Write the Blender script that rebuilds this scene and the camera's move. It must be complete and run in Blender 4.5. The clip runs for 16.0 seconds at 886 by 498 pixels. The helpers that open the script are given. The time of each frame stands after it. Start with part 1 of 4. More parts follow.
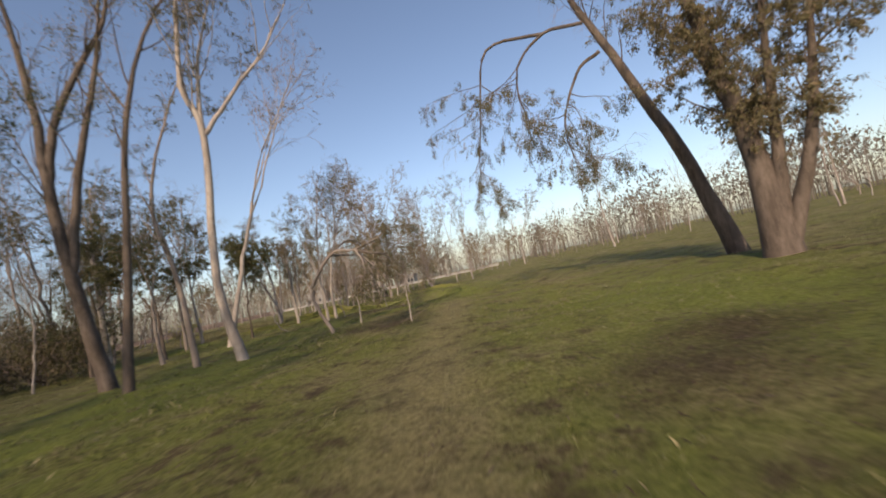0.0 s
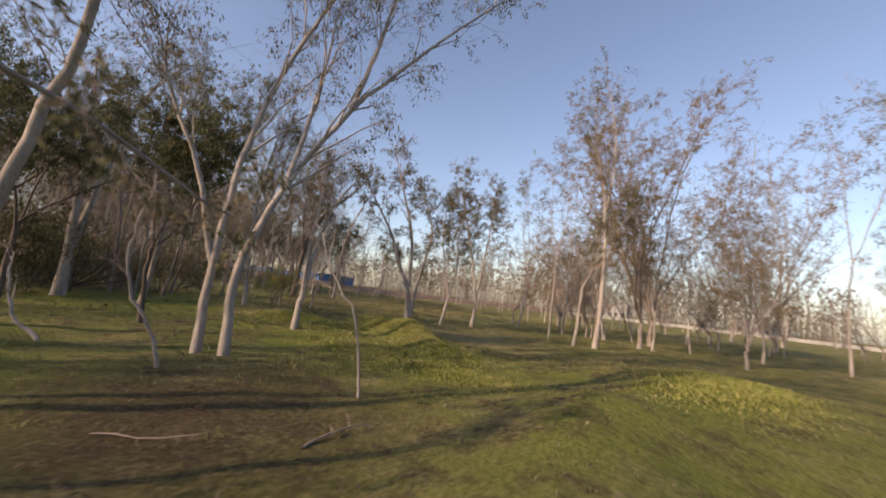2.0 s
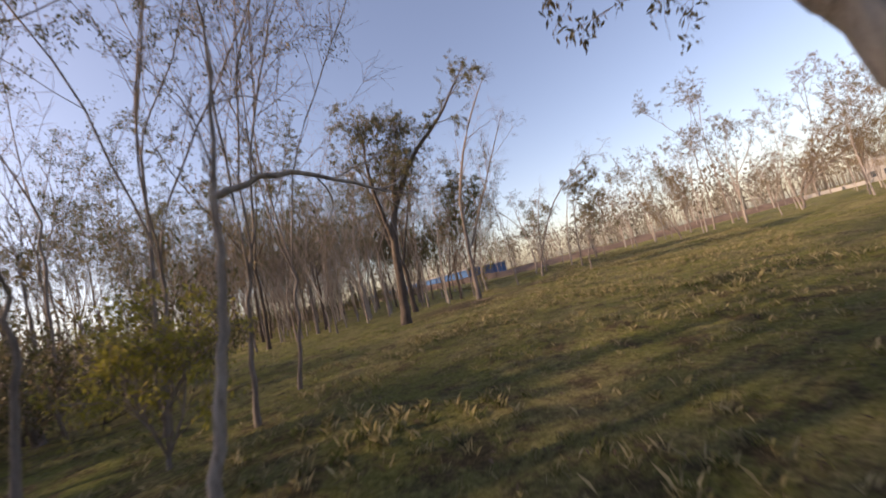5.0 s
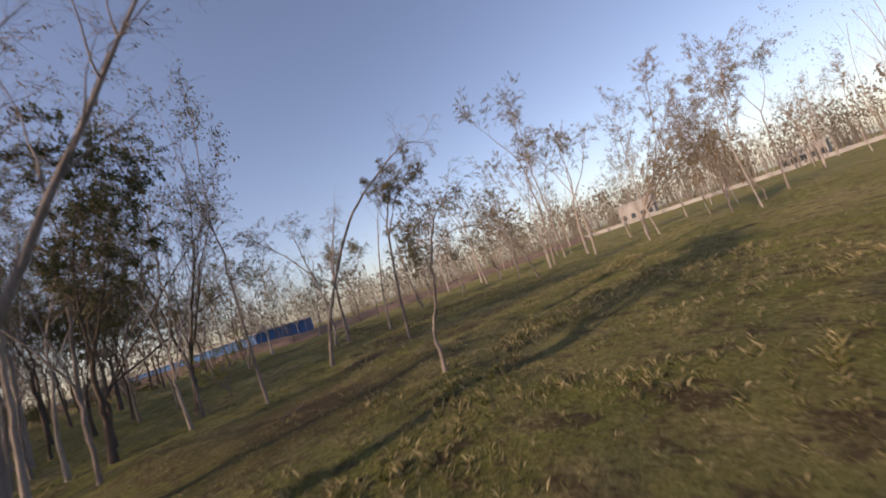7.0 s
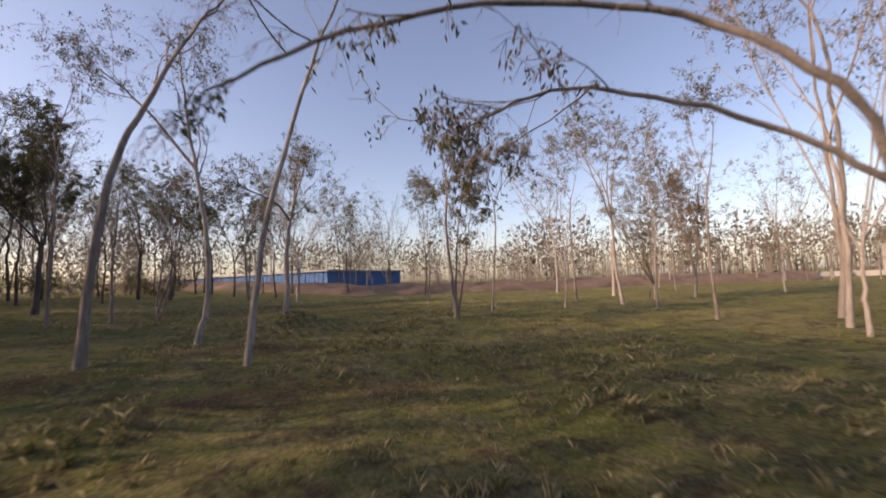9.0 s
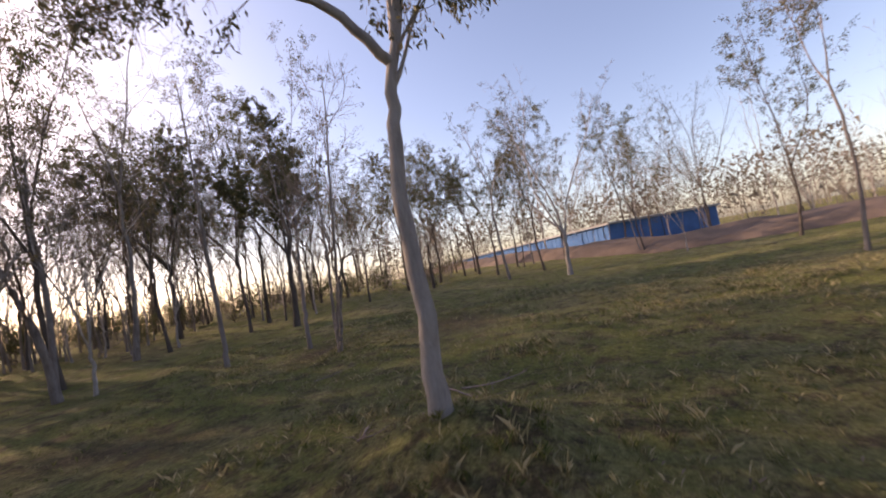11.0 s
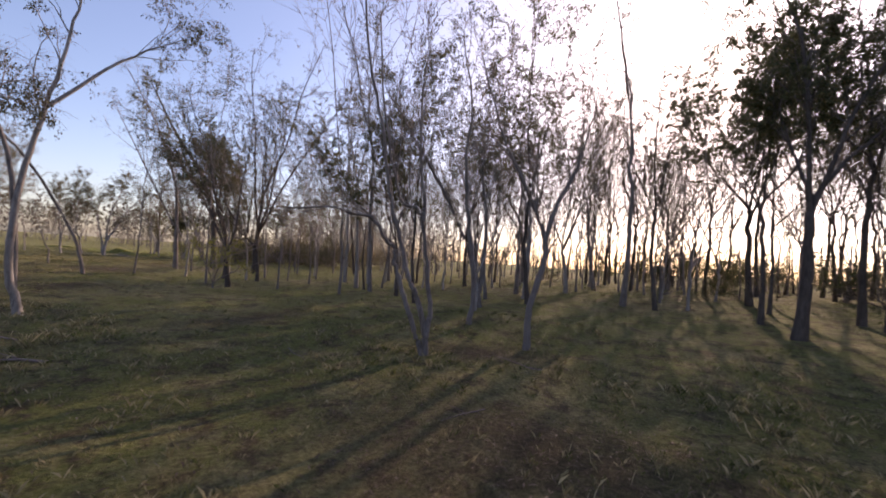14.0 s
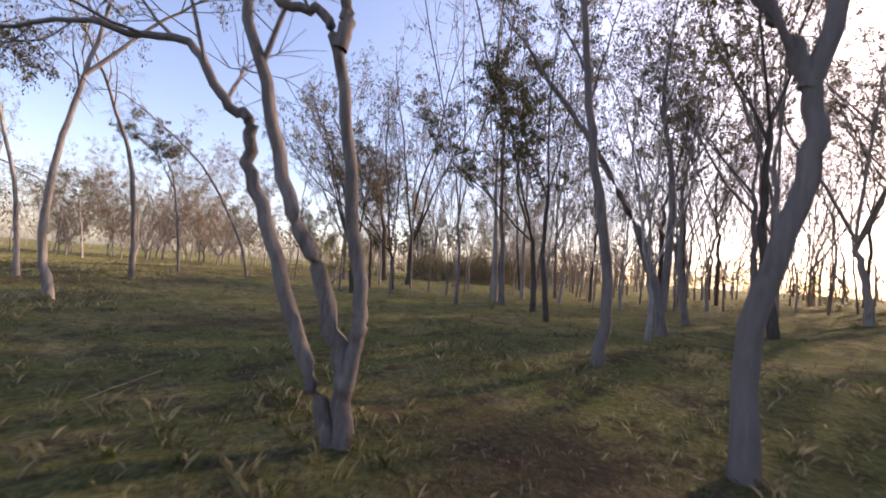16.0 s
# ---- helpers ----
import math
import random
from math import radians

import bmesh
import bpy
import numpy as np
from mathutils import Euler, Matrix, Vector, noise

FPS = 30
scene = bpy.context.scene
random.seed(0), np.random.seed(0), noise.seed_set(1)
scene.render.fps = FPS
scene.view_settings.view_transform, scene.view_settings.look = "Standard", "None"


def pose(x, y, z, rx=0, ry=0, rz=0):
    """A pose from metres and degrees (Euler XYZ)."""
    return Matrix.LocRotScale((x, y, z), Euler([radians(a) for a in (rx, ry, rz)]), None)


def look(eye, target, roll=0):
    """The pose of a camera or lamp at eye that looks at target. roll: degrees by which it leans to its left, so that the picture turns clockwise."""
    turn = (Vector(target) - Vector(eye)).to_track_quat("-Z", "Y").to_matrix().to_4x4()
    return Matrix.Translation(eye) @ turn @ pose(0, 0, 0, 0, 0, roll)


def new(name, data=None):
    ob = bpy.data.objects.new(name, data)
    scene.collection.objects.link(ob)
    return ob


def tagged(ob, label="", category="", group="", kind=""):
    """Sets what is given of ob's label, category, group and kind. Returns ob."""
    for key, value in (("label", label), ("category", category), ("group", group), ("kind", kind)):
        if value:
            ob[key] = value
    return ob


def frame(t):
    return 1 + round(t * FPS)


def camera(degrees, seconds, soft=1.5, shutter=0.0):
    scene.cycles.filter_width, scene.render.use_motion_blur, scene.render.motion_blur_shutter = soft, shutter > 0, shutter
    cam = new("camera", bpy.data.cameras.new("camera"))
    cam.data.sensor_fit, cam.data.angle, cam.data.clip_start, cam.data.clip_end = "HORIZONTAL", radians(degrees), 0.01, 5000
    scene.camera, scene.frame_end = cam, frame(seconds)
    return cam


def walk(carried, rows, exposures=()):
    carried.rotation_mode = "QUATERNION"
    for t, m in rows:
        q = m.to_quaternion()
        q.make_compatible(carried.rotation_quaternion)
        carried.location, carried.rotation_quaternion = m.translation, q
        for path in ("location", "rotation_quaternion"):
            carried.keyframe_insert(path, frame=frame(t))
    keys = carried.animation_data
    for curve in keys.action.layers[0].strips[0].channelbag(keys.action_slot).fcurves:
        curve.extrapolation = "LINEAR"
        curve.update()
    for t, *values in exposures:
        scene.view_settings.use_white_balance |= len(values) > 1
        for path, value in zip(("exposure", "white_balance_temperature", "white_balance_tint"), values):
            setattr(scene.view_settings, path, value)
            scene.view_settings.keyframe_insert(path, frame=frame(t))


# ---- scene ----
# ---- camera and walk ----
cam = camera(97.0, 16.0, soft=1.8, shutter=0.15)
PATH = [
    (0.0, 3.60, -16.77, 1.21, 1.10, 3.58, -12.25),
    (0.5, 3.66, -10.64, 1.02, -2.06, 4.40, -12.18),
    (1.0, 4.07, -5.73, 0.67, 19.64, 8.23, -1.58),
    (1.5, 4.18, -0.70, 1.17, 35.50, 7.52, 2.93),
    (2.0, 3.81, 3.65, 1.47, 47.04, 6.68, 6.53),
    (2.5, 2.07, 7.28, 1.39, 70.51, 4.25, 16.81),
    (3.0, 0.56, 9.57, 1.49, 85.94, -0.41, 20.57),
    (3.5, -2.05, 10.64, 1.07, 87.19, 1.82, 5.88),
    (4.0, -5.05, 11.06, 1.24, 80.17, 4.51, -11.98),
    (4.2, -6.22, 11.23, 1.19, 76.37, 4.83, -16.24),
    (6.3, -18.64, 18.48, 1.63, 53.08, 6.69, -6.90),
    (6.5, -19.83, 19.70, 1.71, 49.82, 6.39, -11.01),
    (7.0, -22.67, 22.84, 1.74, 40.51, 4.35, -18.98),
    (7.5, -24.83, 26.86, 1.58, 43.16, 4.73, -7.73),
    (8.0, -27.45, 31.04, 1.59, 53.85, 5.79, 0.03),
    (8.5, -30.13, 34.34, 1.86, 58.14, 4.40, -0.45),
    (9.0, -33.21, 37.52, 1.46, 60.58, 4.60, -1.98),
    (9.2, -34.59, 38.18, 1.57, 63.68, 3.95, -1.46),
    (11.3, -46.10, 41.70, 1.80, 111.07, 4.20, -9.00),
    (11.5, -47.10, 43.00, 1.85, 121.37, 5.20, -5.00),
    (11.7, -48.80, 43.50, 1.87, 134.87, 5.20, -1.50),
    (12.0, -51.52, 43.48, 1.89, 158.87, 5.06, 4.48),
    (12.5, -53.21, 44.53, 2.42, 175.51, 1.20, 5.23),
    (13.0, -55.49, 44.10, 2.08, 180.11, 1.52, 4.94),
    (13.5, -57.21, 43.78, 1.91, 187.70, 1.75, 3.31),
    (14.0, -58.45, 42.17, 1.90, 200.16, 1.66, 3.95),
    (14.5, -59.08, 40.84, 1.80, 210.53, 0.85, 5.10),
    (15.0, -59.24, 39.34, 1.60, 220.13, 0.13, 5.08),
    (15.5, -58.80, 37.79, 1.31, 224.74, 1.40, 3.34),
    (16.0, -57.89, 36.19, 1.18, 229.12, 3.14, 4.41),
]


def heading(x, y, z, yaw, pitch, roll):
    """A pose from the eye and the yaw (to the left of +y), pitch (up) and roll in degrees."""
    a, b = radians(yaw), radians(pitch)
    eye = Vector((x, y, z))
    return look(eye, eye + Vector((-math.sin(a) * math.cos(b), math.cos(a) * math.cos(b), math.sin(b))), roll)


# time, stops, kelvin, tint
EXPOSURES = [(0.0, 0.46, 8100, 18), (1.0, 0.56, 8200, 20), (1.5, 0.66, 8400, 22), (2.5, 0.92, 8900, 25), (4.0, 1.16, 9500, 29), (6.5, 0.52, 8400, 28), (9.0, 0.78, 8900, 30), (11.5, 1.08, 8600, 32), (12.2, 0.92, 8000, 31), (13.0, 0.68, 7700, 30), (13.5, 0.68, 7700, 31), (14.5, 0.96, 7800, 32), (16.0, 1.36, 8200, 31)]
walk(cam, [(t, heading(*row)) for t, *row in PATH], EXPOSURES)

# ---- world, sun and exposure ----
SUN_AZ, SUN_EL = 168.0, 25.0
world = bpy.data.worlds.new("world")
scene.world = world
world.use_nodes = True
wn = world.node_tree
sky = wn.nodes.new("ShaderNodeTexSky")
sky.sky_type, sky.sun_disc = "NISHITA", False
sky.sun_elevation, sky.sun_rotation = radians(SUN_EL), radians(-SUN_AZ)
sky.air_density, sky.dust_density, sky.ozone_density = 1.0, 1.4, 4.0
wn.nodes["Background"].inputs[1].default_value = 0.15
wn.links.new(sky.outputs[0], wn.nodes["Background"].inputs[0])
sun = new("sun", bpy.data.lights.new("sun", "SUN"))
sun.data.energy, sun.data.angle, sun.data.color = 3.5, radians(0.6), (1.0, 0.88, 0.71)
sa, se = radians(SUN_AZ), radians(SUN_EL)
sun.matrix_world = look((0, 0, 30), (math.sin(sa) * math.cos(se), -math.cos(sa) * math.cos(se), 30 - math.sin(se)))


# ---- materials ----
def material(name, rough=0.9, spec=0.2):
    m = bpy.data.materials.new(name)
    m.use_nodes = True
    n = m.node_tree.nodes
    n["Principled BSDF"].inputs["Roughness"].default_value = rough
    n["Principled BSDF"].inputs["Specular IOR Level"].default_value = spec
    return m, n, m.node_tree.links, n["Principled BSDF"]


def ramp(nodes, links, src, *stops):
    r = nodes.new("ShaderNodeValToRGB")
    while len(r.color_ramp.elements) < len(stops):
        r.color_ramp.elements.new(0.5)
    for e, (p, c) in zip(r.color_ramp.elements, stops):
        e.position, e.color = p, (*c, 1)
    links.new(src, r.inputs[0])
    return r.outputs[0]


def noise_of(nodes, links, scale, detail=4.0, rough=0.6, stretch=None, coords="Object"):
    tc = nodes.new("ShaderNodeTexCoord")
    out = tc.outputs[coords]
    if stretch:
        mp = nodes.new("ShaderNodeMapping")
        mp.inputs["Scale"].default_value = stretch
        links.new(out, mp.inputs[0])
        out = mp.outputs[0]
    t = nodes.new("ShaderNodeTexNoise")
    t.inputs["Scale"].default_value, t.inputs["Detail"].default_value, t.inputs["Roughness"].default_value = scale, detail, rough
    links.new(out, t.inputs["Vector"])
    return t.outputs["Fac"]


def blend(nodes, links, fac, a, b, kind="MIX"):
    m = nodes.new("ShaderNodeMix")
    m.data_type, m.blend_type = "RGBA", kind
    for s, v in ((0, fac), (6, a), (7, b)):
        if isinstance(v, (int, float)):
            m.inputs[s].default_value = v
        elif isinstance(v, tuple):
            m.inputs[s].default_value = (*v, 1)
        else:
            links.new(v, m.inputs[s])
    return m.outputs[2]


def bump(nodes, links, bsdf, src, strength, dist):
    b = nodes.new("ShaderNodeBump")
    b.inputs["Strength"].default_value, b.inputs["Distance"].default_value = strength, dist
    links.new(src, b.inputs["Height"])
    links.new(b.outputs[0], bsdf.inputs["Normal"])


def near_spot(n, l, x, y, a, b, edge):
    """1 inside an oval with a frayed outline, 0 outside."""
    tc = n.new("ShaderNodeTexCoord")
    mp = n.new("ShaderNodeMapping")
    mp.inputs["Location"].default_value = (-x / a, -y / b, 0)
    mp.inputs["Scale"].default_value = (1 / a, 1 / b, 0)
    ln = n.new("ShaderNodeVectorMath")
    ln.operation = "LENGTH"
    l.new(tc.outputs["Object"], mp.inputs[0])
    l.new(mp.outputs[0], ln.inputs[0])
    ad = n.new("ShaderNodeMath")
    ad.operation = "ADD"
    l.new(ln.outputs["Value"], ad.inputs[0])
    l.new(edge, ad.inputs[1])
    return fade(n, l, ad.outputs[0], 0.7, 1.75, 0.85)


def fade(n, l, src, lo, hi, top=1.0):
    """top below lo, falling to 0 at hi."""
    r = n.new("ShaderNodeMapRange")
    r.inputs["From Min"].default_value, r.inputs["From Max"].default_value = lo, hi
    r.inputs["To Min"].default_value, r.inputs["To Max"].default_value = top, 0.0
    l.new(src, r.inputs["Value"])
    return r.outputs[0]


SANDY = ((-9.2, 13.2, 1.2, 0.3), (-11.2, 12.9, 1.8, 0.35))
# dry straw strips; the first oval is pale to stand in for sunlight
WORN_AND_LIT = ((-6.3, 14.8, 3.2, 2.4), (3.0, -12.5, 0.8, 7.0), (3.2, -4.0, 0.7, 5.0))
GREENER = ((7.5, -10.0, 4.0, 9.0), (-3.5, -9.0, 4.5, 8.0), (-4.0, 1.5, 6.0, 3.0), (4.0, 6.0, 3.0, 8.0), (-5.0, 9.5, 7.0, 3.0), (-14.0, 6.0, 6.0, 4.0))
# dark ovals: litter and soil, some painted as bands where tree shadows fall
LITTER_AND_SHADE = ((5.6, -13.3, 0.9, 0.9), (6.6, -12.2, 1.2, 0.7), (1.0, -3.7, 1.6, 1.8), (-0.9, 4.6, 2.2, 2.4), (-29.5, 20.5, 4.0, 3.0), (-31.5, 27.0, 3.0, 3.0), (-58.0, 38.0, 2.2, 1.6), (-56.4, 33.8, 1.6, 0.9), (-36.0, 33.5, 3.0, 0.8), (-34.3, 31.0, 1.2, 1.6), (-31.4, 32.7, 0.6, 1.0), (-31.8, 35.4, 0.7, 1.2), (-38.8, 37.2, 0.5, 1.0), (-38.7, 38.2, 0.5, 0.8), (-38.3, 39.6, 0.5, 0.8), (-43.0, 38.1, 0.7, 2.2), (-49.9, 33.7, 0.8, 2.5), (-41.4, 33.8, 0.7, 2.0))


def ground_material():
    m, n, l, p = material("grassy_soil", 0.95, 0.1)
    wide = noise_of(n, l, 0.2, 5, 0.65)
    mid = noise_of(n, l, 1.7, 8, 0.75)
    fine = noise_of(n, l, 17, 6, 0.8)
    green = ramp(n, l, fine, (0.28, (0.065, 0.072, 0.02)), (0.5, (0.165, 0.175, 0.054)), (0.72, (0.3, 0.3, 0.115)))
    dry = ramp(n, l, fine, (0.28, (0.09, 0.075, 0.033)), (0.55, (0.31, 0.27, 0.135)), (0.78, (0.52, 0.45, 0.26)))
    soil = ramp(n, l, fine, (0.3, (0.028, 0.019, 0.013)), (0.55, (0.1, 0.07, 0.048)), (0.75, (0.23, 0.17, 0.12)))
    lush = ramp(n, l, fine, (0.28, (0.075, 0.1, 0.02)), (0.5, (0.19, 0.225, 0.05)), (0.72, (0.33, 0.35, 0.1)))
    sand = ramp(n, l, fine, (0.3, (0.2, 0.16, 0.12)), (0.7, (0.44, 0.38, 0.31)))
    patch = noise_of(n, l, 0.75, 7, 0.72)
    c = blend(n, l, ramp(n, l, wide, (0.46, (0, 0, 0)), (0.66, (0.8, 0.8, 0.8))), green, dry)
    c = blend(n, l, ramp(n, l, patch, (0.5, (0, 0, 0)), (0.62, (0.75, 0.75, 0.75))), c, dry)
    clod = noise_of(n, l, 6.5, 6, 0.75)
    c = blend(n, l, ramp(n, l, clod, (0.52, (0, 0, 0)), (0.63, (0.62, 0.62, 0.62))), c, soil)
    c = blend(n, l, ramp(n, l, mid, (0.5, (0, 0, 0)), (0.6, (0.8, 0.8, 0.8))), c, soil)
    frayed = ramp(n, l, blend(n, l, 0.5, patch, mid), (0.38, (0, 0, 0)), (0.6, (1, 1, 1)))
    for spots, tint in ((GREENER, lush), (WORN_AND_LIT, dry), (LITTER_AND_SHADE, soil), (SANDY, sand)):
        for x, y, a, b in spots:
            c = blend(n, l, near_spot(n, l, x, y, a, b, frayed), c, tint)
    l.new(c, p.inputs["Base Color"])
    rough = blend(n, l, 0.5, blend(n, l, 0.5, mid, clod), fine)
    bump(n, l, p, rough, 1.0, 0.2)
    return m


def blade_material(name, dark, light, dry):
    m, n, l, p = material(name, 0.7, 0.15)
    g = n.new("ShaderNodeNewGeometry")
    c = ramp(n, l, g.outputs["Random Per Island"], (0.0, dark), (0.6, light), (0.72, dry), (1.0, tuple(1.2 * v for v in dry)))
    wide = noise_of(n, l, 0.35, 3)
    c2 = blend(n, l, ramp(n, l, wide, (0.5, (0, 0, 0)), (0.68, (0.8, 0.8, 0.8))), c, dry)
    l.new(c2, p.inputs["Base Color"])
    tr = n.new("ShaderNodeBsdfTranslucent")
    l.new(c2, tr.inputs[0])
    mx = n.new("ShaderNodeMixShader")
    mx.inputs[0].default_value = 0.4
    l.new(p.outputs[0], mx.inputs[1])
    l.new(tr.outputs[0], mx.inputs[2])
    l.new(mx.outputs[0], n["Material Output"].inputs[0])
    return m


def leaf_material(name, dark, light, odd):
    m, n, l, p = material(name, 0.6, 0.2)
    g = n.new("ShaderNodeNewGeometry")
    c = ramp(n, l, g.outputs["Random Per Island"], (0.0, dark), (0.75, light), (0.9, odd))
    o = n.new("ShaderNodeObjectInfo")
    c = blend(n, l, ramp(n, l, o.outputs["Random"], (0.0, (0, 0, 0)), (1.0, (0.35, 0.35, 0.35))), c, odd)
    l.new(c, p.inputs["Base Color"])
    tr = n.new("ShaderNodeBsdfTranslucent")
    l.new(c, tr.inputs[0])
    mx = n.new("ShaderNodeMixShader")
    mx.inputs[0].default_value = 0.35
    l.new(p.outputs[0], mx.inputs[1])
    l.new(tr.outputs[0], mx.inputs[2])
    l.new(mx.outputs[0], n["Material Output"].inputs[0])
    return m


def bark_material(name, pale, mid, dark):
    m, n, l, p = material(name, 0.85, 0.2)
    patch = noise_of(n, l, 2.6, 6, 0.7, (1, 1, 0.4))
    grain = noise_of(n, l, 24, 6, 0.75, (1, 1, 0.12))
    peel = noise_of(n, l, 7.0, 4, 0.7, (1, 1, 0.22))
    c = ramp(n, l, patch, (0.36, dark), (0.47, mid), (0.6, pale))
    c = blend(n, l, 0.5, c, ramp(n, l, grain, (0.32, tuple(0.4 * v for v in mid)), (0.68, pale)))
    c = blend(n, l, ramp(n, l, peel, (0.55, (0, 0, 0)), (0.66, (0.7, 0.7, 0.7))), c, dark)
    o = n.new("ShaderNodeObjectInfo")
    c = blend(n, l, ramp(n, l, o.outputs["Random"], (0.0, (0, 0, 0)), (1.0, (0.6, 0.6, 0.6))), c, mid)
    l.new(c, p.inputs["Base Color"])
    bump(n, l, p, blend(n, l, 0.5, grain, peel), 0.8, 0.025)
    return m


def plain_material(name, colour, rough=0.8, scale=3.0, vary=0.25):
    m, n, l, p = material(name, rough, 0.3)
    f = noise_of(n, l, scale, 6, 0.65)
    l.new(ramp(n, l, f, (0.3, tuple(v * (1 - vary) for v in colour)), (0.7, tuple(min(1, v * (1 + vary)) for v in colour))), p.inputs["Base Color"])
    bump(n, l, p, f, 0.3, 0.02)
    return m


GROUND = ground_material()
BLADE = blade_material("grass_blade", (0.06, 0.07, 0.022), (0.17, 0.185, 0.062), (0.23, 0.21, 0.12))
STRAW = blade_material("dry_grass_blade", (0.13, 0.115, 0.055), (0.27, 0.235, 0.125), (0.36, 0.31, 0.185))
LEAF = leaf_material("gum_leaf", (0.05, 0.055, 0.028), (0.13, 0.13, 0.065), (0.21, 0.155, 0.1))
LEAF_DARK = leaf_material("dark_gum_leaf", (0.03, 0.045, 0.02), (0.085, 0.1, 0.04), (0.14, 0.115, 0.06))
LEAF_BROWN = leaf_material("brown_needle", (0.1, 0.07, 0.035), (0.2, 0.145, 0.08), (0.26, 0.19, 0.11))
# bare-twig brown for the far woods, greyed to stand in for haze
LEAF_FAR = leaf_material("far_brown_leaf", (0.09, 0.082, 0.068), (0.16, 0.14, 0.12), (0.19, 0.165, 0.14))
LEAF_YELLOW = leaf_material("yellow_leaf", (0.13, 0.13, 0.03), (0.3, 0.29, 0.06), (0.36, 0.3, 0.08))
BARK = bark_material("pale_gum_bark", (0.33, 0.29, 0.27), (0.19, 0.16, 0.145), (0.075, 0.06, 0.052))
BARK_WHITE = bark_material("white_gum_bark", (0.48, 0.44, 0.41), (0.27, 0.235, 0.215), (0.095, 0.076, 0.066))
BARK_DARK = bark_material("rough_dark_bark", (0.16, 0.13, 0.112), (0.085, 0.067, 0.057), (0.036, 0.028, 0.023))
TWIG = plain_material("twig_bark", (0.22, 0.17, 0.152), 0.9, 6)
BLUE = plain_material("blue_sheet_metal", (0.045, 0.13, 0.3), 0.85, 0.6, 0.2)
ROOF = plain_material("grey_roof_sheet", (0.25, 0.26, 0.28), 0.5, 0.6, 0.2)
WHITEWALL = plain_material("whitewashed_wall", (0.27, 0.265, 0.26), 0.8, 0.5, 0.12)
WINDOW = plain_material("dark_window_glass", (0.05, 0.06, 0.07), 0.15, 1.0, 0.1)
EARTH = plain_material("red_brown_earth", (0.14, 0.1, 0.078), 0.95, 0.4, 0.35)


# ---- ground ----
MOUNDS = (
    (2.0, 13.0, 2.6, 4.0, 0.45), (-12.0, 14.0, 2.5, 1.5, -0.2), (-9.5, 9.5, 2.0, 1.0, 0.2), (-34.0, 25.0, 3.0, 1.2, 0.2),
    (-40.0, 28.0, 3.0, 1.0, -0.2), (-56.0, 30.0, 4.0, 2.0, 0.25), (-48.5, 39.7, 1.0, 1.0, 0.5), (0.6, -3.4, 1.6, 1.2, -0.15),
)
# grown-over banks: end points, half width, height
BANKS = ((3.0, 4.4, 1.7, 9.0, 0.9, 0.3), (-3.4, 10.6, -5.4, 11.2, 0.8, 0.27), (-5.2, 11.2, -9.0, 11.9, 0.7, 0.36), (-24.0, 25.2, -33.0, 31.5, 0.8, 0.12),
         (-36.0, 31.0, -40.0, 40.0, 0.6, 0.14), (-40.0, 31.0, -44.5, 41.0, 0.6, 0.12), (5.4, 0.2, 3.4, 7.0, 0.5, 0.15))


def bumps(x, y, size, seed):
    """Smooth value noise from -1 to 1 with bumps of a size in metres."""
    u, v = x / size, y / size
    i, j = np.floor(u), np.floor(v)
    fu, fv = u - i, v - j
    fu, fv = fu * fu * (3 - 2 * fu), fv * fv * (3 - 2 * fv)

    def corner(a, b):
        return np.modf(np.abs(np.sin(a * 127.1 + b * 311.7 + seed * 74.7)) * 43758.5453)[0]

    top = corner(i, j + 1) * (1 - fu) + corner(i + 1, j + 1) * fu
    return 2 * ((corner(i, j) * (1 - fu) + corner(i + 1, j) * fu) * (1 - fv) + top * fv) - 1


def lumps(x, y):
    """Unevenness of the turf, about -1 to 1."""
    return 0.5 * bumps(x, y, 1.3, 1) + 0.35 * bumps(x, y, 0.6, 2) + 0.15 * bumps(x, y, 3.1, 3)


def gz(x, y):
    """Height of the ground at a place; takes numbers or arrays."""
    x, y = np.asarray(x, float), np.asarray(y, float)
    z = 0.05 * np.sin(x * 0.9 + 1.3 * np.sin(y * 0.31)) * np.sin(y * 0.8 + 0.7) + 0.06 * np.sin(x * 0.23 + 1) * np.cos(y * 0.27)
    z = z + 0.09 * lumps(x, y) + 2.0 * (1 - np.exp(-np.maximum(0, -0.75 * (x + 57) - 0.66 * (y - 38) - 7) / 26))
    for cx, cy, a, b, h in MOUNDS:
        z = z + h * np.exp(-(((x - cx) / a) ** 2 + ((y - cy) / b) ** 2))
    for x0, y0, x1, y1, half, h in BANKS:
        f = np.clip(((x - x0) * (x1 - x0) + (y - y0) * (y1 - y0)) / ((x1 - x0) ** 2 + (y1 - y0) ** 2), 0, 1)
        z = z + h * np.exp(-(np.hypot(x - x0 - f * (x1 - x0), y - y0 - f * (y1 - y0)) / half) ** 2)
    return z


